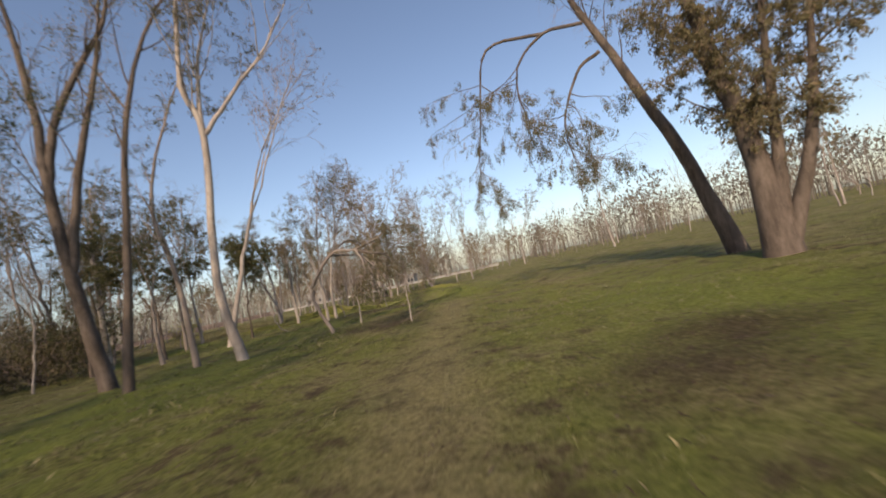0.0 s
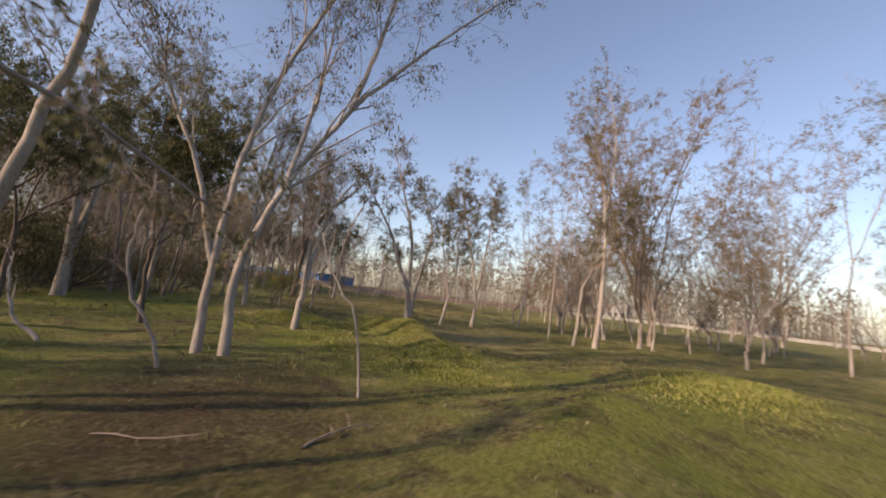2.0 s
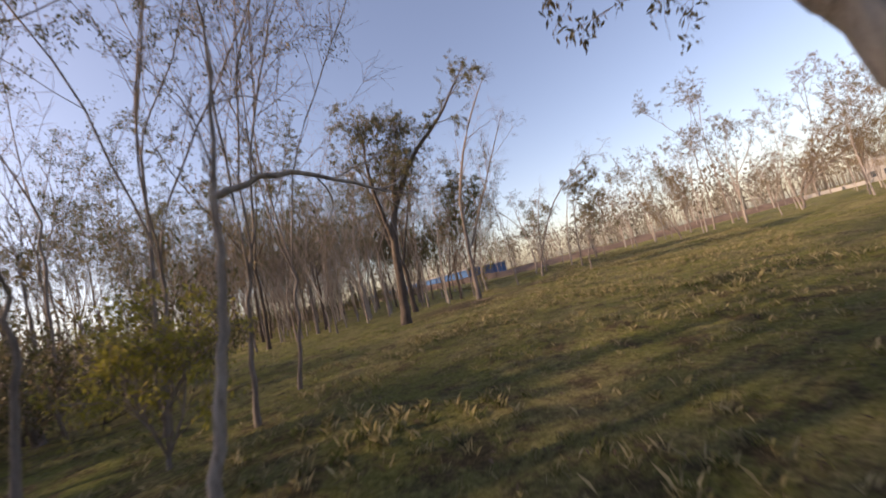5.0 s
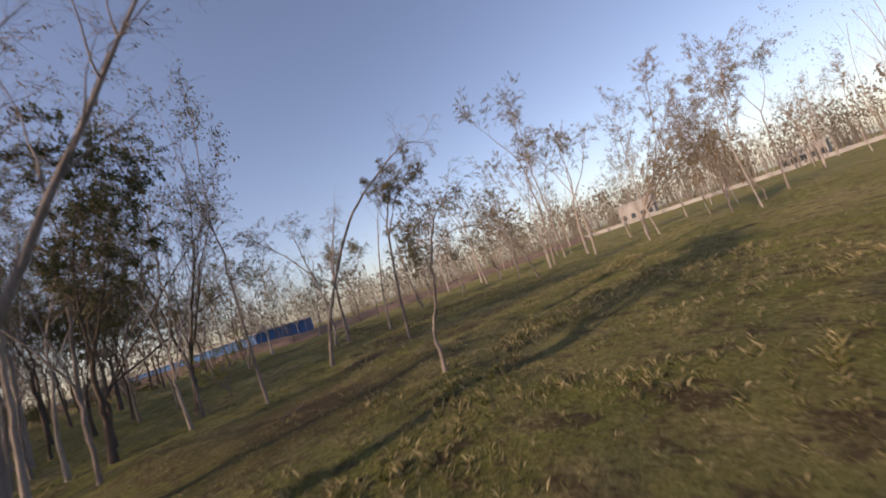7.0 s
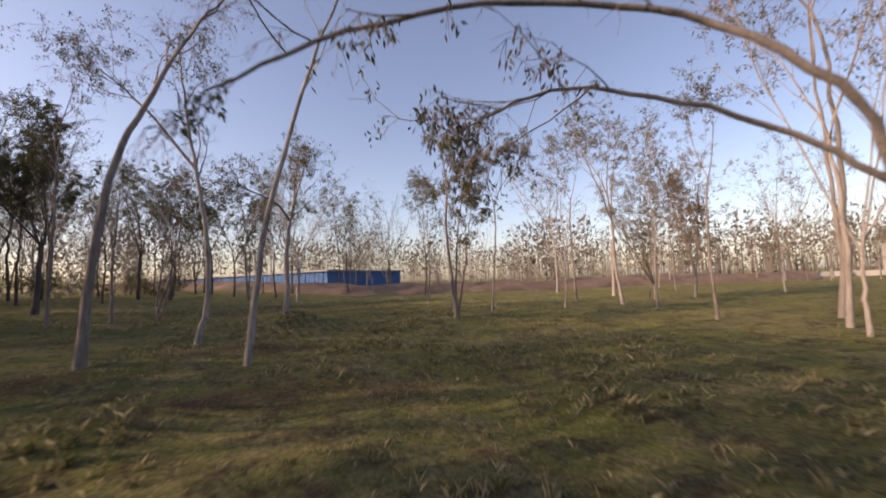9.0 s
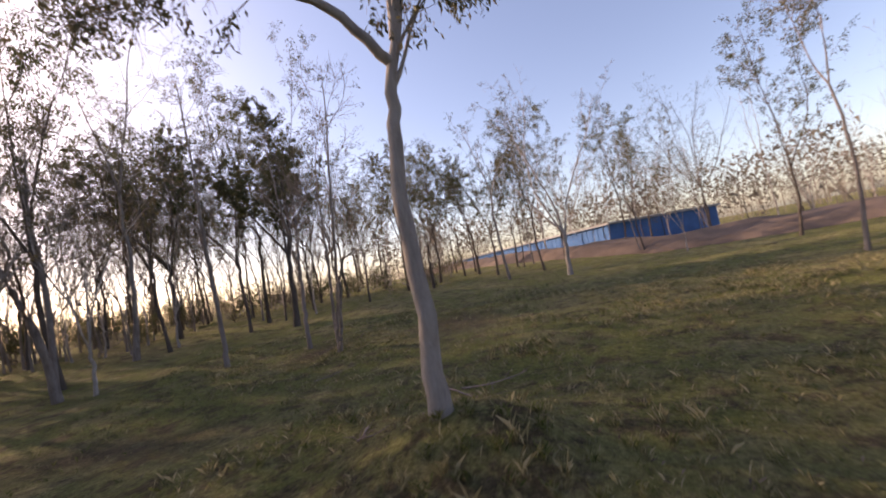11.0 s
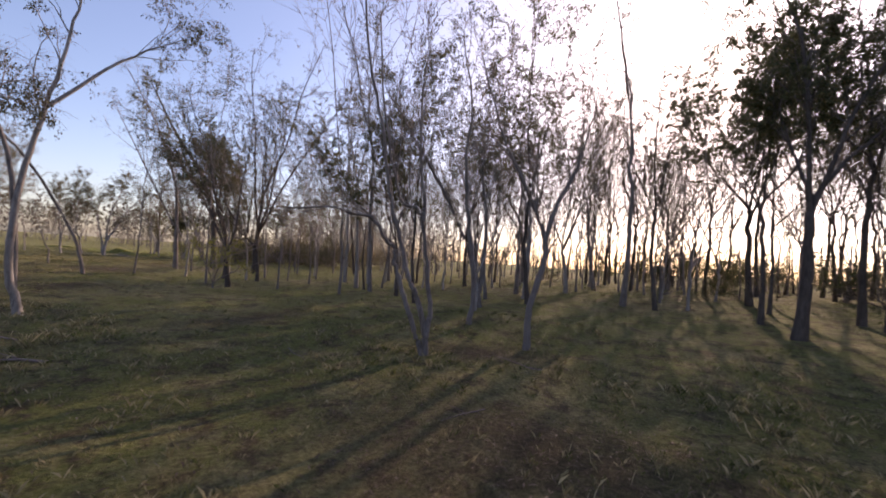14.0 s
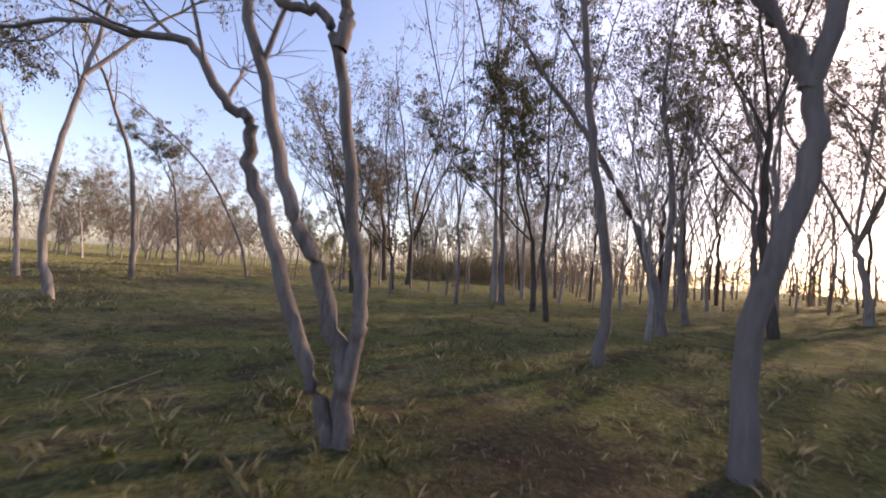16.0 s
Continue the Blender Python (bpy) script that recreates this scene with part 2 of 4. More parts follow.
def mesh_of(name, verts, faces, mats, index=None, smooth=False):
    """A mesh from numpy arrays: verts (n,3) and faces (m,3) or (m,4)."""
    me = bpy.data.meshes.new(name)
    verts, faces = np.asarray(verts, np.float32), np.asarray(faces, np.int32)
    k = faces.shape[1]
    me.vertices.add(len(verts))
    me.vertices.foreach_set("co", verts.ravel())
    me.loops.add(faces.size)
    me.loops.foreach_set("vertex_index", faces.ravel())
    me.polygons.add(len(faces))
    me.polygons.foreach_set("loop_start", np.arange(0, faces.size, k, dtype=np.int32))
    me.polygons.foreach_set("loop_total", np.full(len(faces), k, np.int32))
    for m in mats:
        me.materials.append(m)
    if index is not None:
        me.polygons.foreach_set("material_index", np.asarray(index, np.int32))
    if smooth:
        me.polygons.foreach_set("use_smooth", np.ones(len(faces), bool))
    me.update(calc_edges=True)
    return me


def spread(lo, hi, step, far):
    mid = np.arange(lo, hi + step, step)
    out, d = [], step
    while sum(out) < far:
        d *= 1.22
        out.append(d)
    grow = np.cumsum(out)
    return np.concatenate([(lo - grow)[::-1], mid, mid[-1] + grow])


gx, gy = spread(-66, 10, 0.33, 2500), spread(-22, 52, 0.33, 2500)
mx_, my_ = np.meshgrid(gx, gy)
nx, ny = len(gx), len(gy)
i0 = (np.arange(ny - 1)[:, None] * nx + np.arange(nx - 1)[None]).ravel()
ground = new("ground", mesh_of("ground", np.stack([mx_.ravel(), my_.ravel(), gz(mx_, my_).ravel()], 1), np.stack([i0, i0 + 1, i0 + nx + 1, i0 + nx], 1), [GROUND], smooth=True))
tagged(ground, "uneven grassy ground with dry straw and bare soil", "ground", kind="structure")

WAY = np.array([(r[1], r[2]) for r in PATH])
WAY = np.concatenate([np.linspace(a, b, 8, endpoint=False) for a, b in zip(WAY[:-1], WAY[1:])] + [WAY[-1:]])


LOOK_X, LOOK_Y = np.arange(WAY[:, 0].min() - 30, WAY[:, 0].max() + 30, 0.25), np.arange(WAY[:, 1].min() - 30, WAY[:, 1].max() + 30, 0.25)
LOOK = np.full((len(LOOK_Y), len(LOOK_X)), 1e9)
for px, py in WAY:
    LOOK = np.minimum(LOOK, (LOOK_X[None] - px) ** 2 + (LOOK_Y[:, None] - py) ** 2)
LOOK = np.sqrt(LOOK)


def off_way(x, y):
    """Distance to the line along which one walks."""
    x, y = np.atleast_1d(x), np.atleast_1d(y)
    i, j = np.rint((y - LOOK_Y[0]) / 0.25).astype(int), np.rint((x - LOOK_X[0]) / 0.25).astype(int)
    inside = (i >= 0) & (j >= 0) & (i < len(LOOK_Y)) & (j < len(LOOK_X))
    return np.where(inside, LOOK[np.clip(i, 0, len(LOOK_Y) - 1), np.clip(j, 0, len(LOOK_X) - 1)], 99.0)


def bare(x, y, rng):
    """Where sand, litter, a worn strip or painted shade or light leaves little grass."""
    out = np.zeros(len(x), bool)
    for spots, share in ((SANDY, 0.92), (WORN_AND_LIT, 0.75), (LITTER_AND_SHADE, 0.6)):
        for cx, cy, a, b in spots:
            d = np.hypot((x - cx) / a, (y - cy) / b) + rng.normal(0, 0.15, len(x))
            out |= (d < 1.05) & (rng.uniform(0, 1, len(x)) < share)
    return out


def blades(name, rng, near, far, per_m2, tall, wide, mat, label):
    """Grass between two distances of the way, as one mesh of many bent blades."""
    x0, y0, x1, y1 = WAY[:, 0].min() - far, WAY[:, 1].min() - far, WAY[:, 0].max() + far, WAY[:, 1].max() + far
    n = int((x1 - x0) * (y1 - y0) * per_m2)
    x, y = rng.uniform(x0, x1, n), rng.uniform(y0, y1, n)
    cell = 0.2 + 0.16 * (wide / 0.006) ** 0.6
    ix, iy = np.floor(x / cell), np.floor(y / cell)
    h1, h2 = np.modf(np.abs(np.sin(ix * 12.99 + iy * 78.23) * 4375.85))[0], np.modf(np.abs(np.sin(ix * 39.35 + iy * 11.13) * 9634.2))[0]
    tuft = h1 > 0.3
    pull = np.where(tuft, 1 - 0.55 * np.sqrt(rng.uniform(0, 1, n)), 0.0)
    cx, cy = (ix + 0.25 + 0.5 * h2) * cell, (iy + 0.25 + 0.5 * np.modf(h1 * 7.3)[0]) * cell
    x, y = x + (cx - x) * pull, y + (cy - y) * pull
    d = off_way(x, y)
    lump = 1.5 * lumps(x, y) + 0.5 * bumps(x, y, 0.35, 4)
    keep = (d >= near) & (d < far) & (rng.uniform(-1.3, 1.0, n) < lump) & (tuft | (rng.uniform(0, 1, n) < 0.45)) & ~bare(x, y, rng)
    if mat is STRAW:
        keep &= (x < -12) | (rng.uniform(0, 1, n) < 0.07)
    x, y, lump, tuft = x[keep], y[keep], lump[keep], tuft[keep]
    n = len(x)
    h = tall * rng.uniform(0.35, 1.2, n) * np.where(tuft, 1.1, 0.7) * (0.8 + 0.5 * np.clip(lump, -1, 1.6))
    h = h * np.where(x > 0, 0.6, 1.0)
    w = wide * rng.uniform(0.6, 1.3, n) * np.where(x > 0, 0.75, 1.0)
    a, b = rng.uniform(0, 6.283, n), rng.uniform(0, 6.283, n)
    lean = rng.uniform(0.15, 0.95, n) * h
    z = gz(x, y) - 0.01
    dx, dy = np.cos(a) * w / 2, np.sin(a) * w / 2
    mx, my = x + np.cos(b) * lean * 0.3, y + np.sin(b) * lean * 0.3
    v = np.stack([np.stack(q, 1) for q in ((x - dx, y - dy, z), (x + dx, y + dy, z), (mx + dx * 0.6, my + dy * 0.6, z + h * 0.62), (x + np.cos(b) * lean, y + np.sin(b) * lean, z + h))], 1)
    k = np.arange(n)[:, None] * 4
    ob = new(name, mesh_of(name, v.reshape(-1, 3), np.concatenate([k + [0, 1, 2], k + [0, 2, 3]]), [mat]))
    return tagged(ob, label, "grass", kind="stuff")


# ---- trees ----
def tube(points, radii, sides):
    """Verts and quads of a tapered tube along points."""
    p = np.asarray(points, float)
    t = np.gradient(p, axis=0)
    t /= np.linalg.norm(t, axis=1)[:, None] + 1e-9
    ref = np.where(np.abs(t[:, 2:3]) > 0.9, [[1.0, 0, 0]], [[0, 0, 1.0]])
    u = np.cross(t, ref)
    u /= np.linalg.norm(u, axis=1)[:, None] + 1e-9
    w = np.cross(t, u)
    a = np.linspace(0, 2 * np.pi, sides, endpoint=False)
    ring = p[:, None] + np.asarray(radii)[:, None, None] * (np.cos(a)[None, :, None] * u[:, None] + np.sin(a)[None, :, None] * w[:, None])
    n = len(p)
    i = np.arange(n - 1)[:, None] * sides
    j, k = np.arange(sides)[None], (np.arange(sides)[None] + 1) % sides
    f = np.stack([i + j, i + k, i + sides + k, i + sides + j], -1).reshape(-1, 4)
    return ring.reshape(-1, 3), f


def limb(rng, start, way, length, r0, r1, steps, wobble, lift):
    """A crooked line of points and radii; lift bends it up (or, below 0, down)."""
    p, d = [np.array(start, float)], np.array(way, float) / np.linalg.norm(way)
    s = length / steps
    for _ in range(steps):
        d = d + rng.normal(0, wobble, 3) + np.array([0, 0, lift / steps])
        d /= np.linalg.norm(d)
        p.append(p[-1] + d * s)
    return np.array(p), np.linspace(r0, r1, steps + 1)


def tilt_from(rng, way, degrees, turn=None):
    """A direction at an angle from way."""
    way = way / np.linalg.norm(way)
    ref = np.array([0, 0, 1.0]) if abs(way[2]) < 0.9 else np.array([1.0, 0, 0])
    u = np.cross(way, ref)
    u /= np.linalg.norm(u)
    w = np.cross(way, u)
    a = rng.uniform(0, 2 * np.pi) if turn is None else turn
    b = radians(degrees)
    return way * math.cos(b) + (u * math.cos(a) + w * math.sin(a)) * math.sin(b)


def tilts(rng, ways, lo, hi):
    """Directions at random angles from many ways."""
    w = ways / (np.linalg.norm(ways, axis=1)[:, None] + 1e-9)
    u = np.cross(w, rng.normal(0, 1, w.shape))
    u /= np.linalg.norm(u, axis=1)[:, None] + 1e-9
    a = np.radians(rng.uniform(lo, hi, len(w)))[:, None]
    return w * np.cos(a) + u * np.sin(a)


def sprays(rng, starts, ways, lengths, droop, steps=4, wobble=0.2):
    """Many crooked twigs at once: points of shape (n, steps + 1, 3)."""
    p, d = [starts], ways
    for _ in range(steps):
        d = d + rng.normal(0, wobble, d.shape) + np.array([0, 0, droop / steps])
        d = d / (np.linalg.norm(d, axis=1)[:, None] + 1e-9)
        p.append(p[-1] + d * lengths[:, None] / steps)
    return np.stack(p, 1)


def fine_tubes(p, thick):
    """Three-sided tapered tubes along many lines of equal length."""
    n, k = p.shape[:2]
    t = np.gradient(p, axis=1)
    t /= np.linalg.norm(t, axis=2)[..., None] + 1e-9
    u = np.cross(t, np.where(np.abs(t[..., 2:3]) > 0.9, np.array([1.0, 0, 0]), np.array([0, 0, 1.0])))
    u /= np.linalg.norm(u, axis=2)[..., None] + 1e-9
    w = np.cross(t, u)
    r = (thick * np.linspace(1.0, 0.45, k))[None, :, None]
    ring = np.stack([p + r * (math.cos(a) * u + math.sin(a) * w) for a in (0.0, 2.094, 4.189)], 2)
    i = (np.arange(n)[:, None, None] * k + np.arange(k - 1)[None, :, None]) * 3
    j, m = np.arange(3)[None, None], (np.arange(3)[None, None] + 1) % 3
    return ring.reshape(-1, 3), np.stack([i + j, i + m, i + 3 + m, i + 3 + j], -1).reshape(-1, 4)


# fork: share of the height below the first fork; stems; spread of the stems; boughs a stem; twigs a bough; leaves a twig; lowest bough; bark, leaf
STYLES = {
    "slender": dict(fork=0.45, stems=2, spread=17, boughs=8, twigs=8, leaves=20, low=0.3, share=0.7, bark=1, leaf=0, label="slender pale-barked gum tree with a sparse crown"),
    "vase": dict(fork=0.2, stems=4, spread=22, boughs=9, twigs=8, leaves=10, low=0.35, share=0.5, side=0.7, bark=1, leaf=0, label="gum tree forking low into several ascending stems"),
    "vaseT": dict(fork=0.3, stems=4, spread=26, boughs=12, twigs=10, leaves=17, low=0.4, share=0.7, side=0.7, bark=1, leaf=0, label="large pale gum tree with a forked trunk and open crown"),
    "pole": dict(fork=0.5, stems=2, spread=12, boughs=8, twigs=7, leaves=15, low=0.15, share=0.75, bark=0, leaf=1, label="thin upright gum tree in a crowded stand"),
    "pole2": dict(fork=0.25, stems=3, spread=8, boughs=10, twigs=9, leaves=4, low=0.3, share=0.30, bark=0, leaf=0, label="narrow gum tree with bare rising twigs"),
    "bushy": dict(fork=0.12, stems=5, spread=17, boughs=12, twigs=9, leaves=30, low=0.08, share=0.95, bark=0, leaf=2, label="bushy tree with a dense brown needle crown"),
    "dark": dict(fork=0.35, stems=3, spread=24, boughs=11, twigs=8, leaves=28, low=0.25, share=0.95, size=1.1, bark=2, leaf=1, label="dark gum tree with a dense green crown"),
    "darkbig": dict(fork=0.35, stems=4, spread=30, boughs=14, twigs=9, leaves=52, low=0.3, share=0.95, size=1.2, bark=2, leaf=1, label="big dark gum tree with a broad layered crown"),
    "big": dict(fork=0.35, stems=5, spread=30, boughs=12, twigs=9, leaves=26, low=0.3, share=0.85, droop=-0.7, size=1.2, bark=2, leaf=0, label="massive old gum tree with a thick dark trunk"),
    "topleaf": dict(fork=0.6, stems=2, spread=26, boughs=6, twigs=8, leaves=26, low=0.55, share=0.85, droop=-0.7, bark=0, leaf=0, label="thin gum tree bare below with a tuft of leaves on top"),
    "thin": dict(fork=0.6, stems=2, spread=16, boughs=3, twigs=3, leaves=3, low=0.4, bark=1, leaf=0, label="thin young white-barked gum sapling"),
    "stick": dict(fork=0.7, stems=1, spread=14, boughs=3, twigs=2, leaves=1, low=0.5, share=0.2, bark=1, leaf=0, label="bare white dead sapling standing in grass"),
    "white": dict(fork=0.5, stems=3, spread=24, boughs=8, twigs=8, leaves=12, low=0.55, share=0.5, droop=-0.8, bark=1, leaf=0, label="white-barked gum tree with drooping leaf sprays"),
    "fork": dict(fork=0.2, stems=3, spread=13, boughs=9, twigs=8, leaves=4, low=0.42, share=0.13, droop=0.15, side=0.75, twig=0.0075, bark=0, leaf=0, label="grey gum tree with a trunk forked near the ground"),
    "forknear": dict(fork=0.2, stems=3, spread=13, boughs=7, twigs=8, leaves=4, low=0.55, share=0.15, droop=0.15, side=0.78, twig=0.006, bark=0, leaf=0, label="grey gum tree of three stems parting near the ground"),
    "leanR": dict(fork=0.45, stems=3, spread=15, boughs=11, twigs=9, leaves=8, low=0.4, share=0.5, side=0.65, bark=1, leaf=0, label="leaning pale gum tree with long sweeping limbs"),
    "weep": dict(fork=0.45, stems=3, spread=15, boughs=11, twigs=9, leaves=22, low=0.5, share=0.85, droop=-1.6, side=0.26, bark=2, leaf=0, label="leaning gum tree with a limb of hanging foliage"),
    # copy of vase with dark bark, partly to stand in for shade on stems
    "vasedarkshade": dict(fork=0.2, stems=4, spread=22, boughs=9, twigs=8, leaves=10, low=0.35, share=0.5, side=0.7, bark=2, leaf=0, label="gum tree with several ascending stems, its bark darkened, partly for shade"),
    "veil": dict(fork=0.45, stems=3, spread=15, boughs=7, twigs=5, leaves=10, low=0.4, share=0.55, droop=-1.3, side=0.7, bark=0, leaf=0, label="thin gum tree bent under a veil of drooping leaves"),
    "arch": dict(fork=0.7, stems=1, spread=10, boughs=8, twigs=7, leaves=6, low=0.6, share=0.4, droop=-1.2, bark=0, leaf=0, label="thin gum tree arching over with hanging leaves"),
    "scrub": dict(fork=0.06, stems=8, spread=48, boughs=6, twigs=7, leaves=14, low=0.15, share=0.95, droop=0.1, size=1.25, bark=0, leaf=0, label="brown scrubby bush under the trees"),
    "scrubdark": dict(fork=0.06, stems=7, spread=42, boughs=6, twigs=7, leaves=16, low=0.15, share=0.95, size=1.35, bark=2, leaf=1, label="dark leafy bush under the trees"),
    "shrub": dict(fork=0.1, stems=6, spread=35, boughs=4, twigs=5, leaves=10, low=0.2, bark=0, leaf=3, label="small shrub with yellow-green leaves"),
}
BARKS, LEAVES = (BARK, BARK_WHITE, BARK_DARK), (LEAF, LEAF_DARK, LEAF_BROWN, LEAF_YELLOW)


def curve_through(points, steps):
    """A smooth line through a few points."""
    p = np.array(points, float)
    p = np.concatenate([[2 * p[0] - p[1]], p, [2 * p[-1] - p[-2]]])
    out = []
    for k in range(1, len(p) - 2):
        for u in np.linspace(0, 1, steps, endpoint=False):
            a0, a1, a2, a3 = p[k - 1 : k + 3]
            out.append(0.5 * (2 * a1 + (a2 - a0) * u + (2 * a0 - 5 * a1 + 4 * a2 - a3) * u * u + (3 * a1 - a0 - 3 * a2 + a3) * u**3))
    return np.array(out + [p[-2]])


def tree_meshes(style, height, radius, lean, seed, light=1.0, stems=None):
    """The three meshes of a tree: stem with limbs, twigs, leaves. light below 1 thins twigs and leaves and enlarges the leaves.
    stems: lines that the trunk and its main limbs follow; without them they grow by chance."""
    s, rng = STYLES[style], np.random.default_rng(seed)
    lean = np.array([lean[0], lean[1], 0.0])
    wood, twig, main = [], [], []
    hf = height * s["fork"]
    if stems:
        for k, line in enumerate(stems):
            q = curve_through(line, 5)
            f = np.linspace(0, 1, len(q))
            q = q + rng.normal(0, 0.012, q.shape) * (f[:, None] > 0.05)
            if k == 0:
                q[0, 2] -= 0.15
            base = radius if k == 0 else radius * s.get("side", 0.55)
            qr = base * (1 - f) ** 0.8 * 0.86 + base * 0.1 + 0.005
            if k == 0:
                qr[0], qr[1], qr[2] = radius * 1.3, radius * 1.1, radius * 1.02
            main.append((q, qr))
            wood.append(tube(q, qr, 9))
            if k == 0:
                height = max(height, q[:, 2].max())
        hf = height * 0.45
    else:
        steps = 10
        p = [np.array([0, 0, -0.12])]
        sway, turn = rng.uniform(0.01, 0.03) * height, rng.uniform(0, 6.28)
        for k in range(1, steps + 1):
            f = k / steps
            side = np.array([math.cos(turn), math.sin(turn), 0]) * sway * math.sin(f * 3.4) * s["fork"]
            p.append(np.array([0, 0, hf * f]) + lean * f * s["fork"] + side + rng.normal(0, 0.004 * height, 3) * (1, 1, 0) * f)
        p = np.array(p)
        r = radius * (1 - 0.4 * np.linspace(0, 1, steps + 1) * (0.6 + s["fork"]))
        r[0], r[1] = radius * 1.3, radius * 1.08
        wood.append(tube(p, r, 8 if light > 0.6 else 5))
        d = p[-1] - p[-2]
        d = d / np.linalg.norm(d) * 0.9 + lean / max(height, 1) * 0.6
        base_turn = rng.uniform(0, 6.28)
        for k in range(s["stems"]):
            way = tilt_from(rng, d, s["spread"] * rng.uniform(0.5, 1.25), base_turn + k * 6.28 / s["stems"] + rng.uniform(-0.5, 0.5))
            length = (height - hf) * rng.uniform(0.8, 1.1)
            start = p[-1] if k < 2 else p[-2]
            q, qr = limb(rng, start, way, length, r[-1] * (0.8 if s["stems"] < 3 else 0.66), 0.008 + radius * 0.05, 11 if light > 0.6 else 7, 0.085, 0.3)
            main.append((q, qr))
            wood.append(tube(q, qr, 6 if light > 0.6 else 4))
    fine = light > 0.6
    starts, ways, lengths, leafy = [], [], [], []
    for q, qr in main:
        nb = max(2, round(s["boughs"] * (0.6 + 0.4 * light)))
        boughs = [(q[-3:], True)]
        for m in range(nb):
            f = min(0.99, (m + rng.uniform(0.1, 1.0)) / nb * (1 - s["low"]) + s["low"])
            i = min(len(q) - 2, int(f * (len(q) - 1)))
            way = tilt_from(rng, q[i + 1] - q[i], rng.uniform(20, 52))
            way[2] += 0.3
            length = min(3.4, (height - hf) * rng.uniform(0.2, 0.45) * (1.25 - 0.6 * f) + 0.3)
            b, br = limb(rng, q[i], way, length, max(0.007, min(0.03, qr[i] * 0.5)), 0.005, 6 if fine else 4, 0.13, 0.35)
            wood.append(tube(b, br, 4 if fine else 3))
            boughs.append((b, rng.uniform(0, 1) < s.get("share", 0.75) ** 0.6))
        nt = max(3, round(s["twigs"] * (0.6 + 0.4 * light)))
        for b, full in boughs:
            at = np.clip((rng.beta(1.9, 0.9, nt) * len(b)).astype(int), 1, len(b) - 1)
            starts.append(b[at])
            ways.append(b[at] - b[at - 1])
            lengths.append(rng.uniform(0.35, 1.0, nt) * (0.4 + height / 17))
            leafy.append(np.full(nt, full))
    starts, ways, lengths, leafy = (np.concatenate(v) for v in (starts, ways, lengths, leafy))
    thick = s.get("twig", 0.0045) if light > 0.9 else 0.0075
    droop = s.get("droop", -0.35)
    lines = sprays(rng, starts, tilts(rng, ways, 12, 55), lengths, droop)
    twig.append(fine_tubes(lines[:, :: 2 if fine else 4], thick))
    ends, worn = [lines], [leafy]
    for _ in range(2 if stems else (1 if fine else 0)):
        side = sprays(rng, lines[:, 2], tilts(rng, lines[:, 2] - lines[:, 1], 22, 58), lengths * 0.65, droop)
        twig.append(fine_tubes(side[:, :: 2 if stems else 4], thick * 0.75))
        ends.append(side)
        worn.append(leafy)
    leaf_v = leaf_f = None
    m = round(s["leaves"] * (1.25 if light > 0.9 else (0.95 if fine else 1.1)))
    e = np.concatenate(ends)
    e = e[(rng.uniform(0, 1, len(e)) < s.get("share", 0.75) ** 0.4) & np.concatenate(worn)]
    if m and len(e):
        n = len(e) * m
        which = np.repeat(np.arange(len(e)), m)
        at = rng.beta(2.4, 1.0, n) * 3.999
        lo = at.astype(int)
        fr = (at - lo)[:, None]
        c = e[which, lo] * (1 - fr) + e[which, lo + 1] * fr + rng.normal(0, 0.045 if fine else 0.09, (n, 3))
        big = s.get("size", 1.0) * (0.66 if light > 0.9 else (0.78 if fine else 0.95))
        L = rng.uniform(0.08, 0.17, n)[:, None] * big
        w = rng.uniform(0.011, 0.022, n)[:, None] * big * (1.15 if s["leaf"] != 2 else 0.7)
        down = np.array([0, 0, -1.0]) + rng.normal(0, 0.5, (n, 3))
        down /= np.linalg.norm(down, axis=1)[:, None]
        side = np.cross(down, rng.normal(0, 1, (n, 3)))
        side /= np.linalg.norm(side, axis=1)[:, None] + 1e-9
        v = np.stack([c, c + down * L * 0.45 + side * w, c + down * L, c + down * L * 0.45 - side * w], 1)
        k = 4
        if light < 0.9:
            v, k = np.stack([c, c + down * L * 0.5 + side * w * 2.2, c + down * L], 1), 3
        leaf_v, leaf_f = v.reshape(-1, 3), np.arange(n * k).reshape(-1, k)

    def joined(name, tubes, mat, smooth):
        off, vs, fs = 0, [], []
        for v, f in tubes:
            vs.append(v)
            fs.append(f + off)
            off += len(v)
        return mesh_of(name, np.concatenate(vs), np.concatenate(fs), [mat], smooth=smooth)

    out = [joined("trunk", wood, BARKS[s["bark"]], True)]
    if twig:
        out.append(joined("twig_spray", twig, TWIG, False))
    if leaf_v is not None:
        out.append(mesh_of("crown", leaf_v, leaf_f, [LEAVES[s["leaf"]]]))
    return out


def plant(meshes, style, x, y, turn=0.0, size=1.0, group="gum trees"):
    root = new("shrub" if style == "shrub" else "gum_tree")
    root.empty_display_size = 0.2
    root.matrix_world = Matrix.LocRotScale((x, y, float(gz(x, y))), Euler((0, 0, turn)), Vector((size, size, size)))
    tagged(root, STYLES[style]["label"], "shrub" if style == "shrub" else "tree", group)
    for me in meshes:
        ob = new(me.name.split(".")[0], me)
        ob.parent = root
        if ob.name.split(".")[0] != "trunk":
            tagged(ob, kind="stuff")
    return root


PLANTED = []


